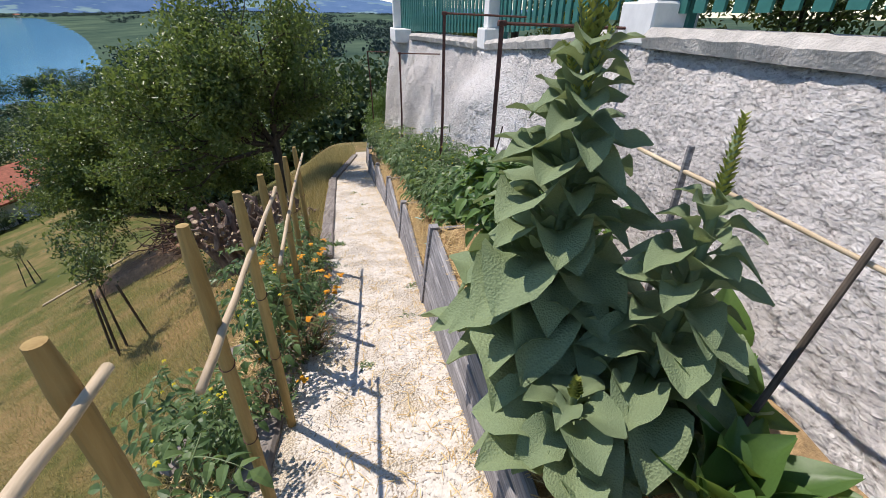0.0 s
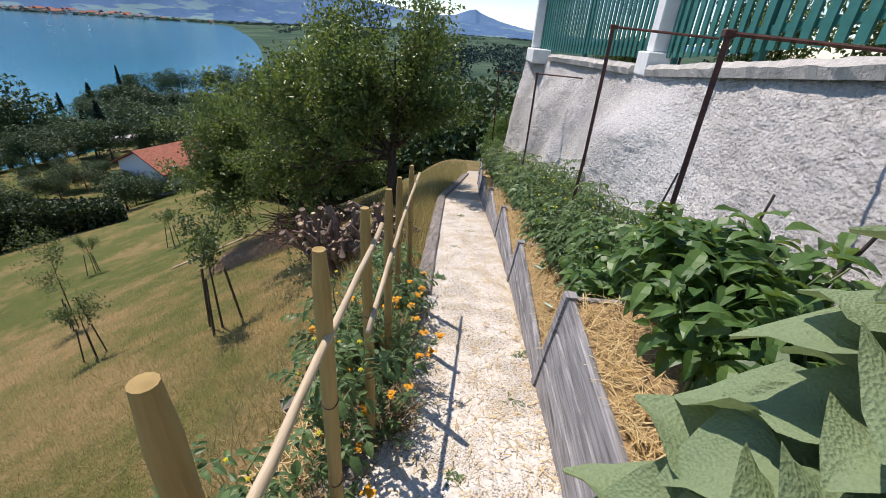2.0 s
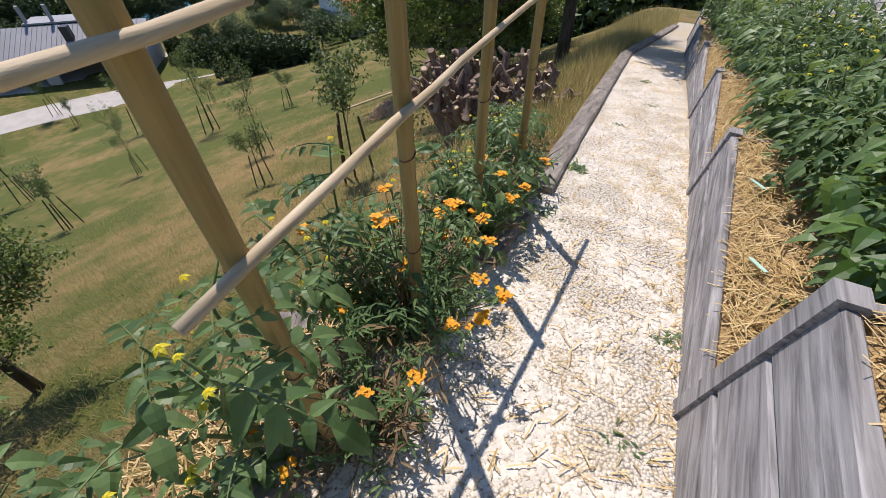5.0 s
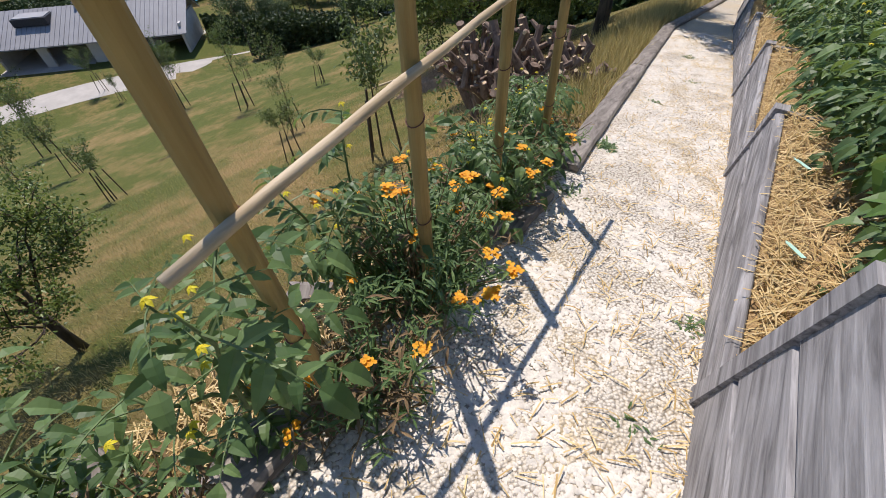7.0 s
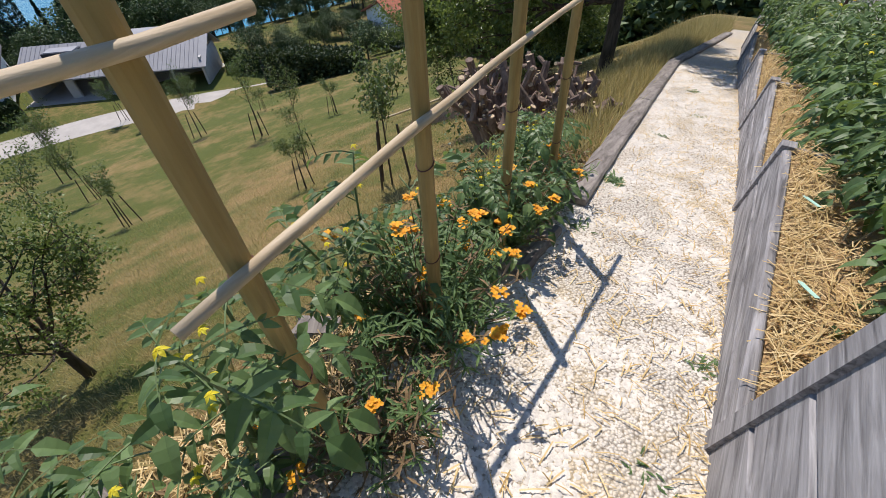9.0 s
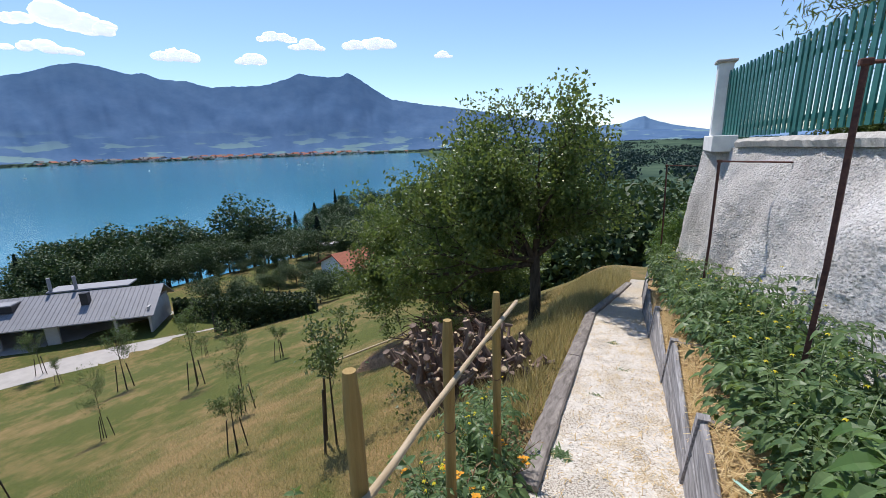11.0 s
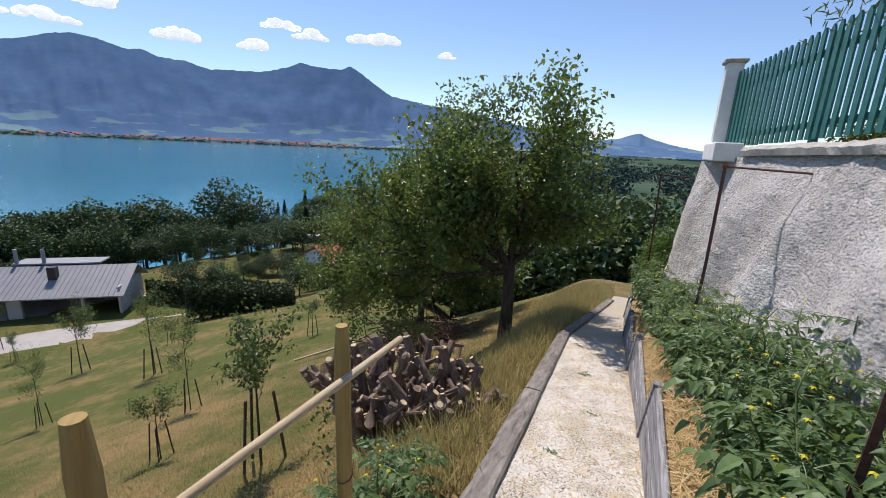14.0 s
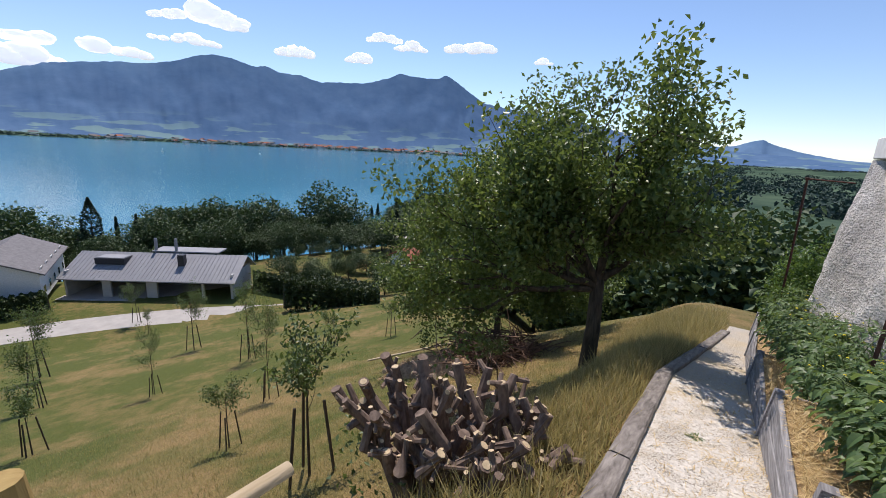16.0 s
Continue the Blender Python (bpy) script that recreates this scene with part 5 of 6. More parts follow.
def rosette(loc, n, size, seed):
    r = random.Random(seed)
    ob = thing("horseradish_plant", "leafy plant with long bright green upright leaves", "plant", "leafy bed plants", loc=loc)
    kinds = [mesh_of(*blade(1.0, 0.42, 0.35 + 0.25 * k, 0.10, seed + k, BROAD), M_PEP, True, name="leaf") for k in range(3)]
    for k in range(n):
        L = size * r.uniform(0.6, 1.1)
        lf = part("leaf", kinds[k % 3], ob)
        lf.matrix_basis = pose(r.uniform(-0.08, 0.08), r.uniform(-0.08, 0.08), 0, 0, 0, 137 * k) @ pose(0, 0, 0, r.uniform(-20, 20), -62 + r.uniform(-22, 28), 0) @ Matrix.Diagonal((L, L, L, 1))
    return ob


rosette((1.42, -0.05, 0.55), 18, 0.50, 3)
rosette((1.60, 0.12, 0.57), 16, 0.52, 4)
rosette((1.30, -0.38, 0.55), 16, 0.48, 6)
rosette((1.20, 0.20, 0.55), 10, 0.36, 5)
for a, b, r0, lab, mt in (((1.58, 0.55, 0.5), (1.62, 0.60, 1.62), 0.020, "weathered grey wooden stake in the raised bed", M_BOARD), ((1.28, -0.28, 0.52), (1.64, -0.18, 1.56), 0.013, "thin brown stick in the raised bed", M_BARK),
                          ((1.30, 0.75, 0.5), (1.32, 0.85, 1.55), 0.010, "thin brown stick in the raised bed", M_BARK), ((1.42, 1.9, 0.5), (1.58, 1.98, 1.35), 0.008, "thin dark cane in the raised bed", M_BARK),
                          ((1.40, 1.5, 0.5), (1.66, 1.46, 1.42), 0.009, "thin dark cane in the raised bed", M_BARK), ((1.30, 2.9, -0.05), (1.60, 3.02, 1.15), 0.009, "thin dark cane in the raised bed", M_BARK), ((1.42, 2.25, -0.05), (1.60, 2.30, 1.1), 0.008, "thin dark cane in the raised bed", M_BARK)):
    v, f = tube([(0, 0, 0), Vector(b) - Vector(a)], [r0, r0 * 0.85], 8)
    ob = solid("bed_cane", mesh_of(v, f, mt), lab, "cane", "canes in the raised bed")
    ob.location = a
rod((1.60, 0.92, 1.52), (1.66, -0.75, 1.46), 0.010, "pale bamboo rail tied to a grey stake", 0.0, 6)

# ---- tomatoes and peppers ----


def compound_leaf(s, p, d, length, r, mat=0, n=3, wide=0.5):
    """A pinnate leaf: a thin stalk with paired toothed leaflets and an end leaflet."""
    d = Vector(d).normalized()
    side = d.cross(Vector((0, 0, 1)))
    if side.length < 0.1:
        side = Vector((1, 0, 0))
    side.normalize()
    pts = []
    for i in range(5):
        u = i / 4
        pts.append(Vector(p) + d * length * u + Vector((0, 0, -0.42 * length * u * u)))
    s.tube(pts, [0.003, 0.0028, 0.0024, 0.0018, 0.001], 3, 1, False)
    for i in range(n):
        u = 0.32 + 0.5 * i / max(1, n - 1)
        c = pts[0].lerp(pts[4], u) + Vector((0, 0, 0.10 * length * u * (1 - u)))
        L = length * r.uniform(0.26, 0.40) * (1.1 - 0.3 * u)
        for sg in (-1, 1):
            dd = (side * sg * 0.9 + d * 0.5 + Vector((0, 0, r.uniform(-0.4, 0.15)))).normalized()
            s.add(*leaf(c, dd, (r.gauss(0, 0.3), r.gauss(0, 0.3), 1), L, L * wide, r.uniform(0.15, 0.6), 0.22, shape=(0.15, 0.95, 0.8, 0.55, 0.0)), mat)
    dd = (pts[4] - pts[3]).normalized()
    s.add(*leaf(pts[4], dd, (0, 0, 1), length * 0.42, length * 0.42 * wide * 1.1, 0.4, 0.22, shape=(0.15, 0.95, 0.8, 0.55, 0.0)), mat)


def tomato_kind(height, spread, leaves, seed, label, group, flowers=0, lean=(0, 0)):
    r = random.Random(seed)
    ob = thing("tomato_plant", label, "plant", group)
    s = Soup()
    shoots = []
    for q in range(4):
        a = q * 1.57 + r.uniform(-0.4, 0.4)
        pts = [Vector((0.0, 0.0, -0.05))]
        for i in range(6):
            u = (i + 1) / 6
            pts.append(Vector((math.cos(a) * spread * 0.55 * u + r.gauss(0, 0.02) + lean[0] * u, math.sin(a) * spread * 0.55 * u + r.gauss(0, 0.02) + lean[1] * u, height * u * (1 - 0.12 * q * u))))
        shoots.append(pts)
    st = Soup()
    for pts in shoots:
        st.tube(pts, [0.010, 0.009, 0.008, 0.007, 0.006, 0.005, 0.003], 6, 0)
    part("stem", st.mesh(M_STEM, True), ob)
    for k in range(leaves):
        pts = shoots[k % 4]
        u = r.uniform(0.12, 1.0) * 5.99
        i = int(u)
        c = pts[i].lerp(pts[i + 1], u - i)
        a = 2.4 * k + r.uniform(-0.5, 0.5)
        compound_leaf(s, c, (math.cos(a), math.sin(a), r.uniform(0.05, 0.6)), r.uniform(0.16, 0.27) * (spread / 0.35) ** 0.4, r)
    part("foliage", s.mesh([M_TOM, M_STEM]), ob)
    if flowers:
        fl = Soup()
        for k in range(flowers):
            pts = shoots[k % 4]
            c = pts[4 + k % 3] + Vector((r.gauss(0, 0.06), r.gauss(0, 0.06), r.gauss(0.02, 0.04)))
            for q in range(5):
                a = q * 1.257
                fl.add(*leaf(c, (math.cos(a), math.sin(a), -0.35), (0, 0, 1), 0.021, 0.010, 0.3, 0.1, shape=(0.5, 1.0, 0.0)))
        part("blossom", fl.mesh(M_YELLOW), ob, "tiny yellow flowers")["kind"] = "stuff"
    return ob


def spread_out(kinds, places):
    seen = set()
    for k, (q, x, y, z, turn, sc) in enumerate(places):
        m = pose(x, y, z, 0, 0, turn)
        if q in seen:
            ob = copy_thing(kinds[q], m)
        else:
            ob = kinds[q]
            ob.matrix_basis = m
            seen.add(q)
        ob.scale = (sc, sc, sc)


rt = random.Random(17)
bed_kinds = [tomato_kind(0.85, 0.42, 84, 71 + k, "dense dark green tomato plant in the mulched bed", "tomatoes in the raised bed", 6) for k in range(3)]
places = []
y = 2.5
while y < 14.6:
    n = 2
    for q in range(n):
        xx = path_right(y) + 0.54 + (max(0.26, WALL_X(y) - path_right(y) - 0.78)) * q + rt.uniform(-0.06, 0.06)
        places.append((rt.randrange(3), xx, y + rt.uniform(-0.12, 0.12), bed_top(y) - 0.04, rt.uniform(0, 360), rt.uniform(0.85, 1.12) * (0.9 if y < 3.4 else 1.0) + (0.12 if y > 10 else 0)))
    y += 0.42
spread_out(bed_kinds, places)


def pepper_kind(height, seed):
    r = random.Random(seed)
    ob = thing("pepper_plant", "bushy pepper plant with glossy bright green leaves", "plant", "peppers in the raised bed")
    st, s = Soup(), Soup()
    tips = []
    st.tube([(0, 0, -0.05), (0, 0, height * 0.35)], [0.011, 0.009], 6)
    for q in range(9):
        a = q * 2.4
        p1 = Vector((math.cos(a) * 0.17, math.sin(a) * 0.17, height * r.uniform(0.55, 0.95)))
        st.tube([(0, 0, height * 0.33), p1 * 0.6 + Vector((0, 0, height * 0.12)), p1], [0.007, 0.005, 0.003], 5)
        tips.append(p1)
    part("stem", st.mesh(M_STEM, True), ob)
    for k in range(230):
        p1 = tips[k % 9]
        c = p1 * r.uniform(0.45, 1.05) + Vector((r.gauss(0, 0.05), r.gauss(0, 0.05), r.gauss(0.02, 0.05)))
        a = r.uniform(0, 6.28)
        L = r.uniform(0.07, 0.135)
        s.add(*leaf(c, (math.cos(a), math.sin(a), r.uniform(-0.2, 0.6)), (r.gauss(0, 0.25), r.gauss(0, 0.25), 1), L, L * 0.5, r.uniform(0.3, 0.8), 0.2, shape=(0.1, 0.8, 1.0, 0.6, 0.0)))
    part("foliage", s.mesh(M_PEP), ob)
    return ob


pk = [pepper_kind(0.72, 81), pepper_kind(0.62, 82)]
spread_out(pk, [(0, 1.23, 1.25, bed_top(1.25) - 0.04, 0, 0.85), (1, 1.15, 1.72, bed_top(1.7) - 0.04, 60, 1.0), (0, 1.35, 1.80, bed_top(1.8) - 0.04, 120, 1.0), (1, 1.18, 2.32, bed_top(2.3) - 0.04, 30, 1.2), (0, 1.35, 2.40, bed_top(2.4) - 0.04, 200, 1.35),
                (1, 1.17, 2.85, bed_top(2.9) - 0.04, 280, 1.25), (1, 1.20, 0.98, bed_top(1) - 0.04, 90, 1.05), (0, 1.10, 1.72, bed_top(1.7) - 0.04, 15, 1.15), (1, 1.09, 1.32, bed_top(1.3) - 0.04, 75, 1.15), (0, 1.10, 2.45, bed_top(2.4) - 0.04, 45, 1.1), (0, 1.23, 1.52, bed_top(1.5) - 0.04, 140, 1.15), (1, 1.35, 1.50, bed_top(1.5) - 0.04, 250, 1.3), (0, 1.20, 1.90, bed_top(1.9) - 0.04, 310, 1.1), (1, 1.35, 1.05, bed_top(1) - 0.04, 170, 1.15), (0, 1.35, 1.30, bed_top(1.3) - 0.04, 20, 0.9)])

left_kinds = [tomato_kind(0.95, 0.36, 46, 91, "lanky tomato plant tied along the wooden stakes", "tomatoes along the stakes", 14), tomato_kind(0.6, 0.42, 52, 92, "sprawling tomato plant with dusty leaves beside the path", "tomatoes along the stakes", 6)]
lp = [(0, -0.50, 1.25, 0.9), (1, -0.80, 0.75, 0.8), (0, -0.68, 1.85, 0.85), (1, -0.62, 2.35, 0.9), (1, -0.55, 2.85, 0.95), (0, -0.62, 3.3, 0.75), (1, -0.70, 3.75, 0.8), (1, -0.62, 0.0, 0.95), (1, -0.75, -0.5, 1.0),
      (0, -0.62, 0.55, 0.75), (1, -0.80, 4.2, 0.7), (0, -0.55, 2.6, 0.7), (1, -0.5, 3.2, 0.7)]
spread_out(left_kinds, [(q, x, y, ground_z(x, y) + 0.02, 61 * k, sc) for k, (q, x, y, sc) in enumerate(lp)])

# ---- orange flowers ----


def flower_clump(loc, radius, height, stems, blooms, seed, dry):
    r = random.Random(seed)
    ob = thing("wallflower_clump", "straggly wallflower clump with orange blooms and dry stems", "flowers", "orange flowers beside the path", loc=loc)
    g, d = Soup(), Soup()
    ends = []
    for k in range(stems):
        a = r.uniform(0, 6.28)
        out = radius * math.sqrt(r.random())
        h = height * r.uniform(0.55, 1.05) * (1.05 - 0.35 * out / radius)
        p = [Vector((math.cos(a) * out * 0.25, math.sin(a) * out * 0.25, -0.03)), Vector((math.cos(a) * out * 0.6, math.sin(a) * out * 0.6, h * 0.55)), Vector((math.cos(a) * out + r.gauss(0, 0.02), math.sin(a) * out + r.gauss(0, 0.02), h))]
        old = r.random() < dry
        (d if old else g).tube(p, [0.0035, 0.0028, 0.0016], 4, 0, False)
        ends.append(p[2])
        for q in range(8 if old else 15):
            u = r.uniform(0.15, 1.0)
            c = p[0].lerp(p[1], u * 2) if u < 0.5 else p[1].lerp(p[2], u * 2 - 1)
            b = r.uniform(0, 6.28)
            L = r.uniform(0.035, 0.07)
            (d if old else g).add(*leaf(c, (math.cos(b), math.sin(b), 0.6), (0, 0, 1), L, L * 0.16, 0.3, 0.2, shape=(0.4, 1.0, 0.0)))
    part("greenery", g.mesh(M_TOM), ob, "thin dull green stems")["kind"] = "stuff"
    part("dry_growth", d.mesh(M_DRY), ob, "dry brown stems")["kind"] = "stuff"
    for k in range(blooms):
        s = Soup()
        c = ends[(k * 7) % len(ends)]
        for m in range(7):
            cc = Vector((r.gauss(0, 0.013), r.gauss(0, 0.013), r.gauss(0, 0.006)))
            for q in range(4):
                a = q * 1.57 + r.random()
                s.add(*leaf(cc, (math.cos(a), math.sin(a), 0.35), (0, 0, 1), 0.015, 0.013, 0.2, 0.1, shape=(0.4, 1.0, 0.7)))
        b = part("bloom", s.mesh(M_FLOWER), ob)
        b.location = c
    return ob


flower_clump((-0.44, 1.95, path_z(1.95)), 0.40, 0.62, 190, 20, 51, 0.30)
flower_clump((-0.50, 2.75, path_z(2.75)), 0.34, 0.55, 110, 10, 52, 0.35)
flower_clump((-0.34, 1.50, path_z(1.50)), 0.30, 0.34, 90, 5, 53, 0.7)
flower_clump((-0.48, 3.45, path_z(3.45)), 0.26, 0.42, 70, 3, 54, 0.5)
flower_clump((-0.46, 0.9, path_z(0.9)), 0.22, 0.30, 50, 1, 55, 0.6)

# ---- grass ----


def grass(n, region, hmin, hmax, seed, name, label, dens=None):
    r = np.random.default_rng(seed)
    x = r.uniform(region[0], region[1], n)
    y = r.uniform(region[2], region[3], n)
    if dens is not None:
        keep = np.array([dens(a, b) for a, b in zip(x, y)]) > r.random(n)
        x, y = x[keep], y[keep]
        n = len(x)
    z = np.array([ground_z(a, b) for a, b in zip(x, y)])
    h = r.uniform(hmin, hmax, n) * (0.6 + 0.8 * r.random(n))
    a = r.uniform(0, 6.28, n)
    w = 0.004 + 0.012 * h
    lean = r.normal(0, 0.35, (n, 2)) * h[:, None]
    p = np.stack([x, y, z - 0.01], 1)
    s = np.stack([np.cos(a) * w, np.sin(a) * w, np.zeros(n)], 1)
    tip = p + np.stack([lean[:, 0], lean[:, 1], h], 1)
    v = np.stack([p - s, p + s, tip], 1).reshape(-1, 3)
    f = np.arange(3 * n).reshape(-1, 3)
    return solid(name, np_mesh(v, f, M_GRASS), label, "grass", kind="stuff")


grass(330000, (-17.0, -0.6, -2.0, 19.0), 0.04, 0.12, 101, "meadow_grass", "short dry meadow grass with green patches", lambda x, y: math.exp(x / 6.5) * 1.1)
grass(26000, (-1.6, 0.55, 4.3, 16.0), 0.10, 0.26, 102, "bank_grass", "long dry grass on the bank beside the path", lambda x, y: 1.0 if x < path_left(y) - 0.20 else 0.0)
grass(9000, (-2.2, 1.0, 11.0, 17.5), 0.14, 0.30, 103, "tall_grass", "tall straw coloured grass past the end of the path", lambda x, y: 1.0 if x < path_left(y) - 0.25 else 0.0)
straws(2600, lambda r: (lambda x, y: (x, y, ground_z(x, y) + 0.02))(r.uniform(-0.95, -0.32), r.uniform(0.1, 3.6)), 0.13, M_STRAW, 14, "edge_straw", "straw mulch among the plants along the stakes", 0.3)


def tuft(x, y, n, h, seed):
    r = np.random.default_rng(seed)
    s = Soup()
    for k in range(n):
        a = r.uniform(0, 6.28)
        c = Vector((r.normal(0, 0.03), r.normal(0, 0.03), 0))
        s.add(*leaf(c, (math.cos(a), math.sin(a), 0.8), (0, 0, 1), h * r.uniform(0.6, 1.1), h * 0.18, 0.5, 0.2, shape=(0.5, 1.0, 0.0)))
    ob = solid("weed_tuft", s.mesh(M_TOM), "small green weed growing in the gravel", "weed", "weeds in the gravel")
    ob.location = (x, y, path_z(y))


for k, (x, y, n, h) in enumerate(((-0.17, 3.93, 70, 0.08), (0.46, 1.83, 26, 0.045), (0.57, 2.41, 24, 0.05), (-0.20, 3.15, 24, 0.06), (0.02, 7.2, 40, 0.06), (-0.05, 5.2, 20, 0.05), (0.1, 1.2, 20, 0.05), (0.2, 6.1, 20, 0.05))):
    tuft(x, y, n, h, 200 + k)


def plant_tag(x, y, turn, tilt, label):
    """A thin plastic plant label with a pointed foot, lying on the mulch."""
    bm = bmesh.new()
    pr = [(-0.011, -0.05), (0.011, -0.05), (0.011, 0.045), (0.0, 0.062), (-0.011, 0.045)]
    lo = [bm.verts.new((a, c, 0)) for a, c in pr]
    hi = [bm.verts.new((a, c, 0.0018)) for a, c in pr]
    bm.faces.new(list(reversed(lo)))
    bm.faces.new(hi)
    for k in range(5):
        bm.faces.new((lo[k], lo[(k + 1) % 5], hi[(k + 1) % 5], hi[k]))
    ob = solid("plant_label", bm, label, "plant label", "labels in the mulch", material=M_TAG)
    ob.matrix_world = pose(x, y, bed_top(y) + 0.045, tilt, 8, turn)


M_TAG = plain_mat("pale_green_plastic", (0.42, 0.66, 0.55), 0.4, 0, 0.1, 20, 0.05)
plant_tag(0.80, 3.42, 35, -6, "pale green plastic plant label lying on straw mulch")
plant_tag(0.80, 2.78, 30, -10, "pale green plastic plant label lying on straw mulch")


def flat_stone(x, y, sx, sy, seed):
    bm = box_bm(sx, sy, 0.05, 0.012)
    r = random.Random(seed)
    for v in bm.verts:
        v.co.x += r.uniform(-0.02, 0.02)
        v.co.y += r.uniform(-0.02, 0.02)
    ob = solid("flat_stone", bm, "flat grey stone half buried beside the stakes", "stone", "stones beside the path", material=M_TIMBER)
    ob.matrix_world = pose(x, y, ground_z(x, y) + 0.04, 0, 0, 30 * seed)


flat_stone(-0.93, 1.74, 0.20, 0.10, 1)
flat_stone(-0.95, 0.75, 0.26, 0.12, 2)

# ---- shrubs behind the fence and at the end of the bed ----


def shrub(loc, rx, rz, n, lsize, mat, label, seed, name="shrub"):
    r = np.random.default_rng(seed)
    ob = thing(name, label, "shrub", "garden shrubs", loc=loc)
    d = r.normal(size=(n, 3))
    d /= np.linalg.norm(d, axis=1)[:, None]
    q = r.random(n) ** 0.45
    lump = 1 + 0.22 * np.sin(d[:, 0] * 5 + seed) * np.cos(d[:, 1] * 6)
    c = d * (q * lump)[:, None] * [rx, rx, rz * 0.5] + [0, 0, rz * 0.52]
    v, f = leaves_np(c, lsize, lsize * 0.5, r)
    part("foliage", np_mesh(v, f, mat), ob)
    s = Soup()
    for k in range(7):
        a = k * 0.9
        s.tube([(0, 0, -0.1), (math.cos(a) * rx * 0.6, math.sin(a) * rx * 0.6, rz * 0.7)], [0.02, 0.006], 5)
    part("stems", s.mesh(M_BARK), ob)
    return ob


shrub((1.15, 13.4, path_z(13.4) - 0.1), 0.62, 2.2, 9000, 0.075, M_PEP, "bright green leafy shrub at the end of the bed", 1)
shrub((0.98, 12.4, path_z(12.4) - 0.1), 0.40, 1.5, 4200, 0.07, M_TOM, "bright green leafy shrub at the end of the bed", 6)
for k, (x, y, h) in enumerate(((3.5, 0.5, 1.2), (3.6, 2.0, 1.0), (3.4, -1.4, 1.3), (3.7, 4.0, 1.1), (3.6, 6.0, 1.2), (3.2, 9.5, 0.6))):
    shrub((x, y, ground_z(x, y)), 0.7, h, 3500, 0.07, M_SAP if k % 2 else M_TREE, "loose garden shrub behind the green fence", 20 + k)


def weeping_tree(loc, h, seed):
    r = np.random.default_rng(seed)
    ob = thing("willow_tree", "tree with hanging narrow grey green leaves behind the fence", "tree", loc=loc)
    s, tips = Soup(), []
    s.tube([(0, 0, -0.2), (0.05, 0, h * 0.45)], [0.09, 0.06], 8)
    for k in range(11):
        a = k * 2.4
        branchy(s, (0.05, 0, h * 0.42), (math.cos(a) * 0.8, math.sin(a) * 0.8, 0.9), h * 0.42, 0.03, 1, r, tips, 0.6, 5)
    for p, _ in list(tips)[::2]:
        q = p + Vector((r.normal(0, 0.08), r.normal(0, 0.08), -0.5 * r.random()))
        s.tube([p, q], [0.006, 0.002], 3, cap=False)
        tips.append((q, 0.01))
    part("trunk", s.mesh(M_BARK, True), ob)
    v, f = crown_leaves(tips, 14, 0.16, 0.15, 0.022, r, 0.1)
    part("crown", np_mesh(v, f, M_SAP), ob)
    return ob


weeping_tree((3.7, 8.6, ground_z(3.7, 8.6)), 3.2, 7)

# ---- across the lake ----
vr = random.Random(31)
house_mesh = box_bm(12, 9, 6, 0)
HM = bm_mesh(house_mesh, M_WHITE)
ROOFS = []
for mt in (M_TILE, M_GREYTILE):
    v = [(-7, -5.5, 5.9), (7, -5.5, 5.9), (7, 0, 9.2), (-7, 0, 9.2), (-7, 5.5, 5.9), (7, 5.5, 5.9)]
    ROOFS.append(mesh_of(v, [(0, 1, 2, 3), (3, 2, 5, 4), (0, 3, 4), (1, 5, 2)], mt))
vil = []
for mt in range(2):
    h = thing("village_house", "small white house in the village across the lake", "house", "village across the lake")
    part("wall", HM, h)
    part("roof", ROOFS[mt], h)
    vil.append(h)
used_v = set()
for k in range(150):
    az = vr.triangular(26, 84, 50)
    shore = SHORE
    r0 = shore + vr.uniform(-10, 260)
    x, y, z = polar(az, r0)
    m = pose(x, y, max(z, LAKE + 1), 0, 0, vr.uniform(0, 180))
    q = vr.randrange(2)
    if q in used_v:
        ob = copy_thing(vil[q], m)
    else:
        ob = vil[q]
        ob.matrix_basis = m
        used_v.add(q)
    sc = vr.uniform(1.6, 3.2)
    ob.scale = (sc, sc, sc)


def far_woods(n, seed):
    """Dark belts of far trees along the shores and over the valley."""
    r = np.random.default_rng(seed)
    c = []
    for k in range(n):
        if k % 2:
            az = r.uniform(8, 84)
            shore = SHORE
            d = shore + abs(r.normal(0, 260)) - 30
        else:
            az = r.uniform(-16, 24)
            d = 420 + 3200 * r.random() ** 1.5
            if noise.noise((az * 0.16, d * 0.0022, 4.4)) < -0.02:
                continue
        x, y, z = polar(az, d)
        s = r.uniform(4, 8)
        c.append(np.array([x, y, max(z, LAKE) + s * 0.5]) + r.normal(0, 1, (26, 3)) * [s * 0.8, s * 0.8, s * 0.4])
    c = np.concatenate(c)
    v, f = leaves_np(c, 4.2, 3.2, r)
    return solid("far_woods", np_mesh(v, f, M_FARWOOD), "dark woods along the shore and over the valley", "woods", kind="stuff")


far_woods(4200, 77)


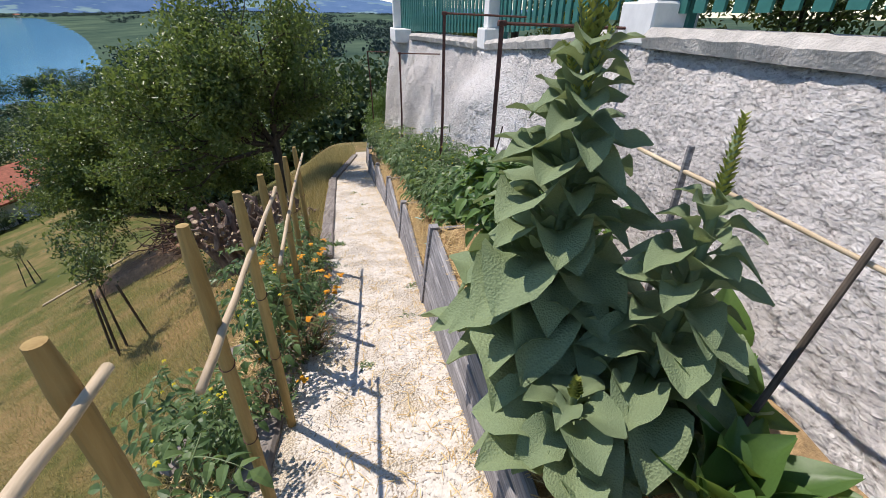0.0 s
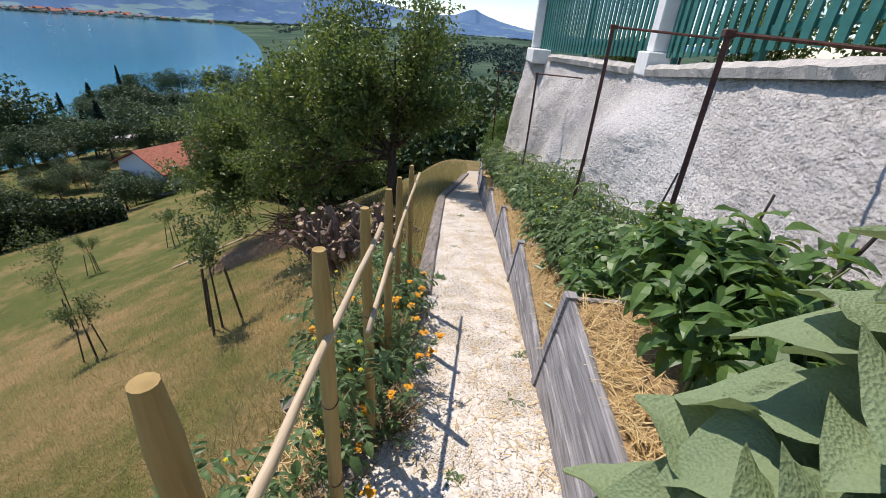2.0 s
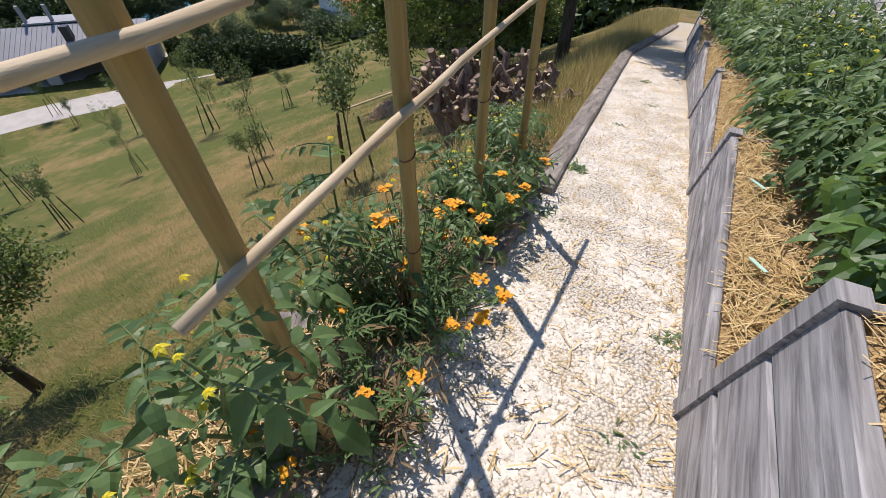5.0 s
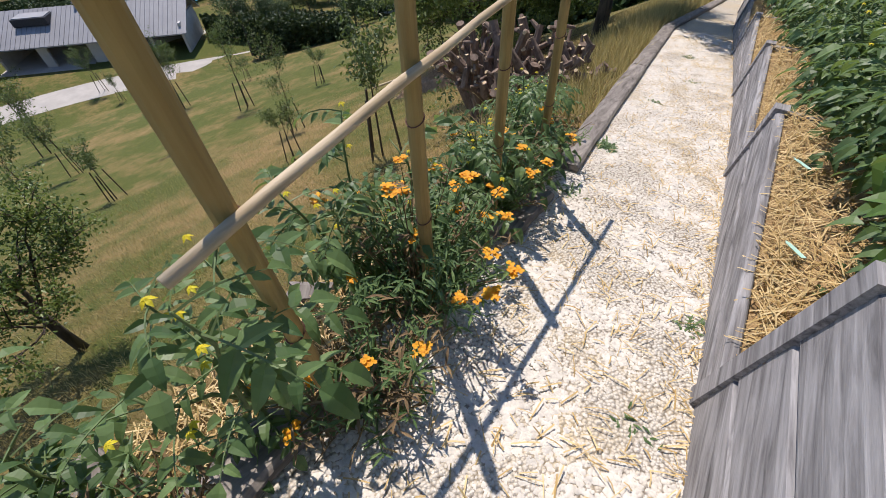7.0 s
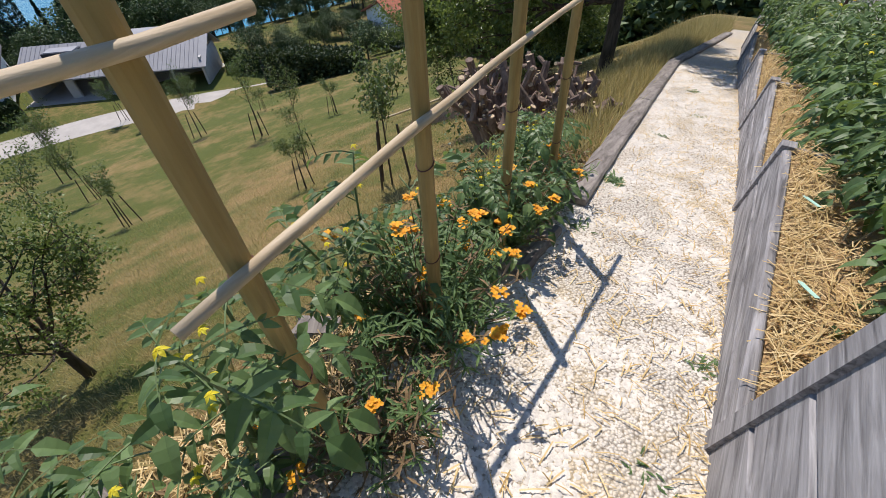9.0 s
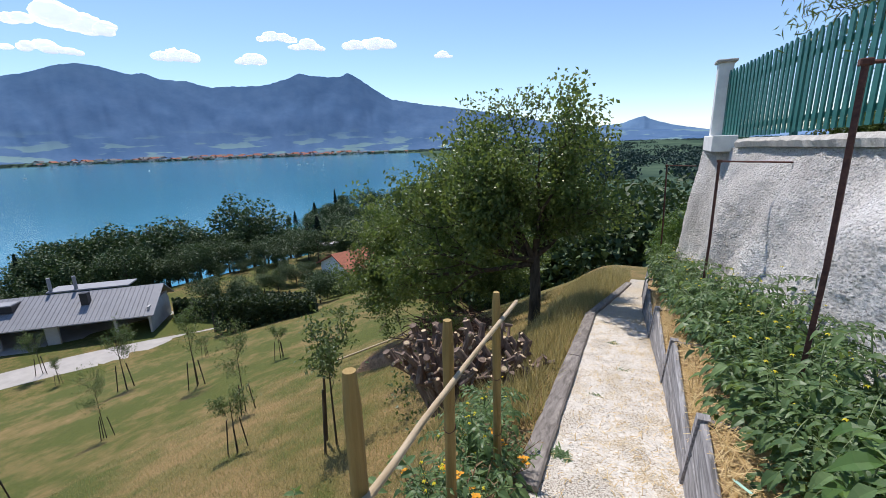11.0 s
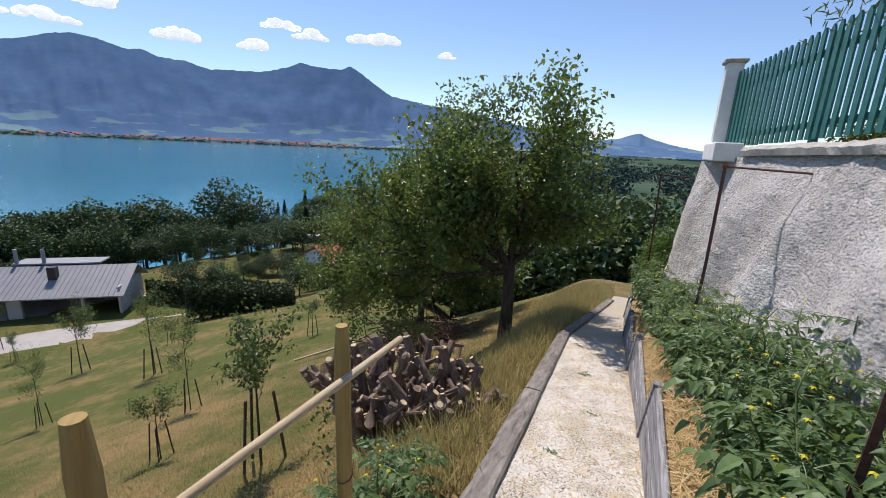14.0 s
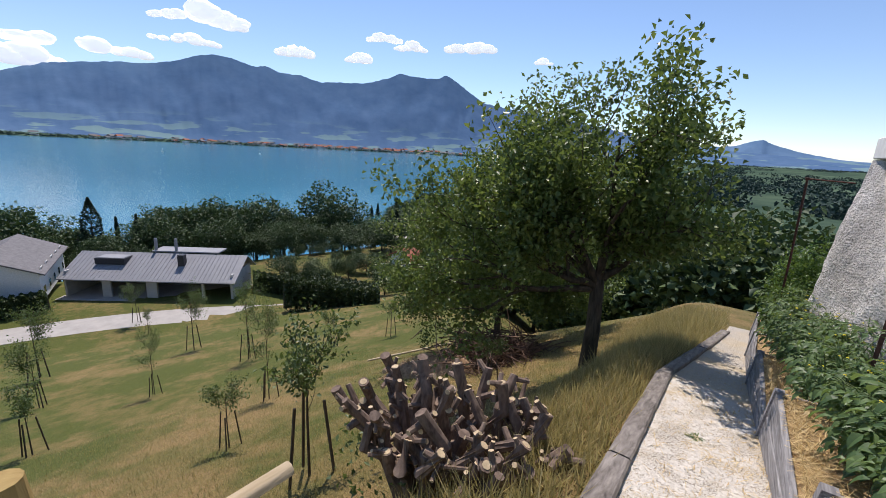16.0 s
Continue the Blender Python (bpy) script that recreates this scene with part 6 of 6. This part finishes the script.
def boat(x, y, k):
    v = [(-3, 0, 0.2), (0, -1.1, 0.2), (3.4, 0, 0.4), (0, 1.1, 0.2), (-2.6, 0, 1.2), (0, -1.3, 1.2), (4, 0, 1.5), (0, 1.3, 1.2)]
    f = [(0, 1, 5, 4), (1, 2, 6, 5), (2, 3, 7, 6), (3, 0, 4, 7), (4, 5, 6, 7), (3, 2, 1, 0)]
    ob = thing("boat", "small white boat moored on the lake", "boat", "boats on the lake")
    part("hull", mesh_of(v, f, M_WHITE), ob)
    vv, ff = tube([(0, 0, 1), (0, 0, 7)], 0.12, 5)
    part("mast", mesh_of(vv, ff, M_WHITE), ob)
    ob.matrix_basis = pose(x, y, LAKE - 0.2, 0, 0, 40 * k)
    ob.scale = (1.6, 1.6, 1.6)


for k, (az, r0) in enumerate(((43, 1500), (44, 1420), (45.5, 1550), (41, 1300), (60, 1500), (70, 1400))):
    x, y, _ = polar(az, r0, 0)
    boat(x, y, k)


def cloud(az, el, w, h, seed):
    r = np.random.default_rng(seed)
    D = 4700
    bm = bmesh.new()
    for k in range(16):
        u = r.uniform(-1, 1)
        rad = h * r.uniform(0.35, 0.75) * (1 - 0.55 * abs(u))
        bmesh.ops.create_icosphere(bm, subdivisions=3, radius=1.0, matrix=Matrix.LocRotScale((u * w, r.uniform(-0.3, 0.3) * h, rad * 0.55 + r.uniform(0, 0.35) * h * (1 - abs(u))), None, (rad * 1.5, rad, rad * 0.8)))
    for v in bm.verts:
        n = noise.noise(v.co / (h * 0.35)) * h * 0.13 + noise.noise(v.co / (h * 0.12)) * h * 0.05
        v.co += v.co.normalized() * n
        v.co.z = max(v.co.z, -0.05 * h)
    ob = solid("backdrop_cloud", bm, "white fair weather cloud above the mountains", "cloud", kind="structure", material=M_CLOUD, smooth=True)
    x, y = -math.sin(radians(az)) * D, math.cos(radians(az)) * D
    ob.matrix_world = pose(x * math.cos(radians(el)), y * math.cos(radians(el)), math.tan(radians(el)) * D, 0, 0, az)
    ob.visible_shadow = False


for k, (az, el, w, h) in enumerate(((65.2, 11.6, 270, 120), (66.8, 9.6, 190, 60), (74.7, 14.1, 200, 70), (55.4, 9.7, 110, 90), (47.7, 9.7, 110, 60), (44.8, 12.1, 130, 55), (41.6, 11.4, 110, 55), (34.0, 11.6, 200, 75), (81.4, 5.6, 380, 110), (76.0, 7.6, 340, 90), (24.9, 10.5, 60, 35))):
    cloud(az, el, w * 1.35, h * 1.45, 300 + k)
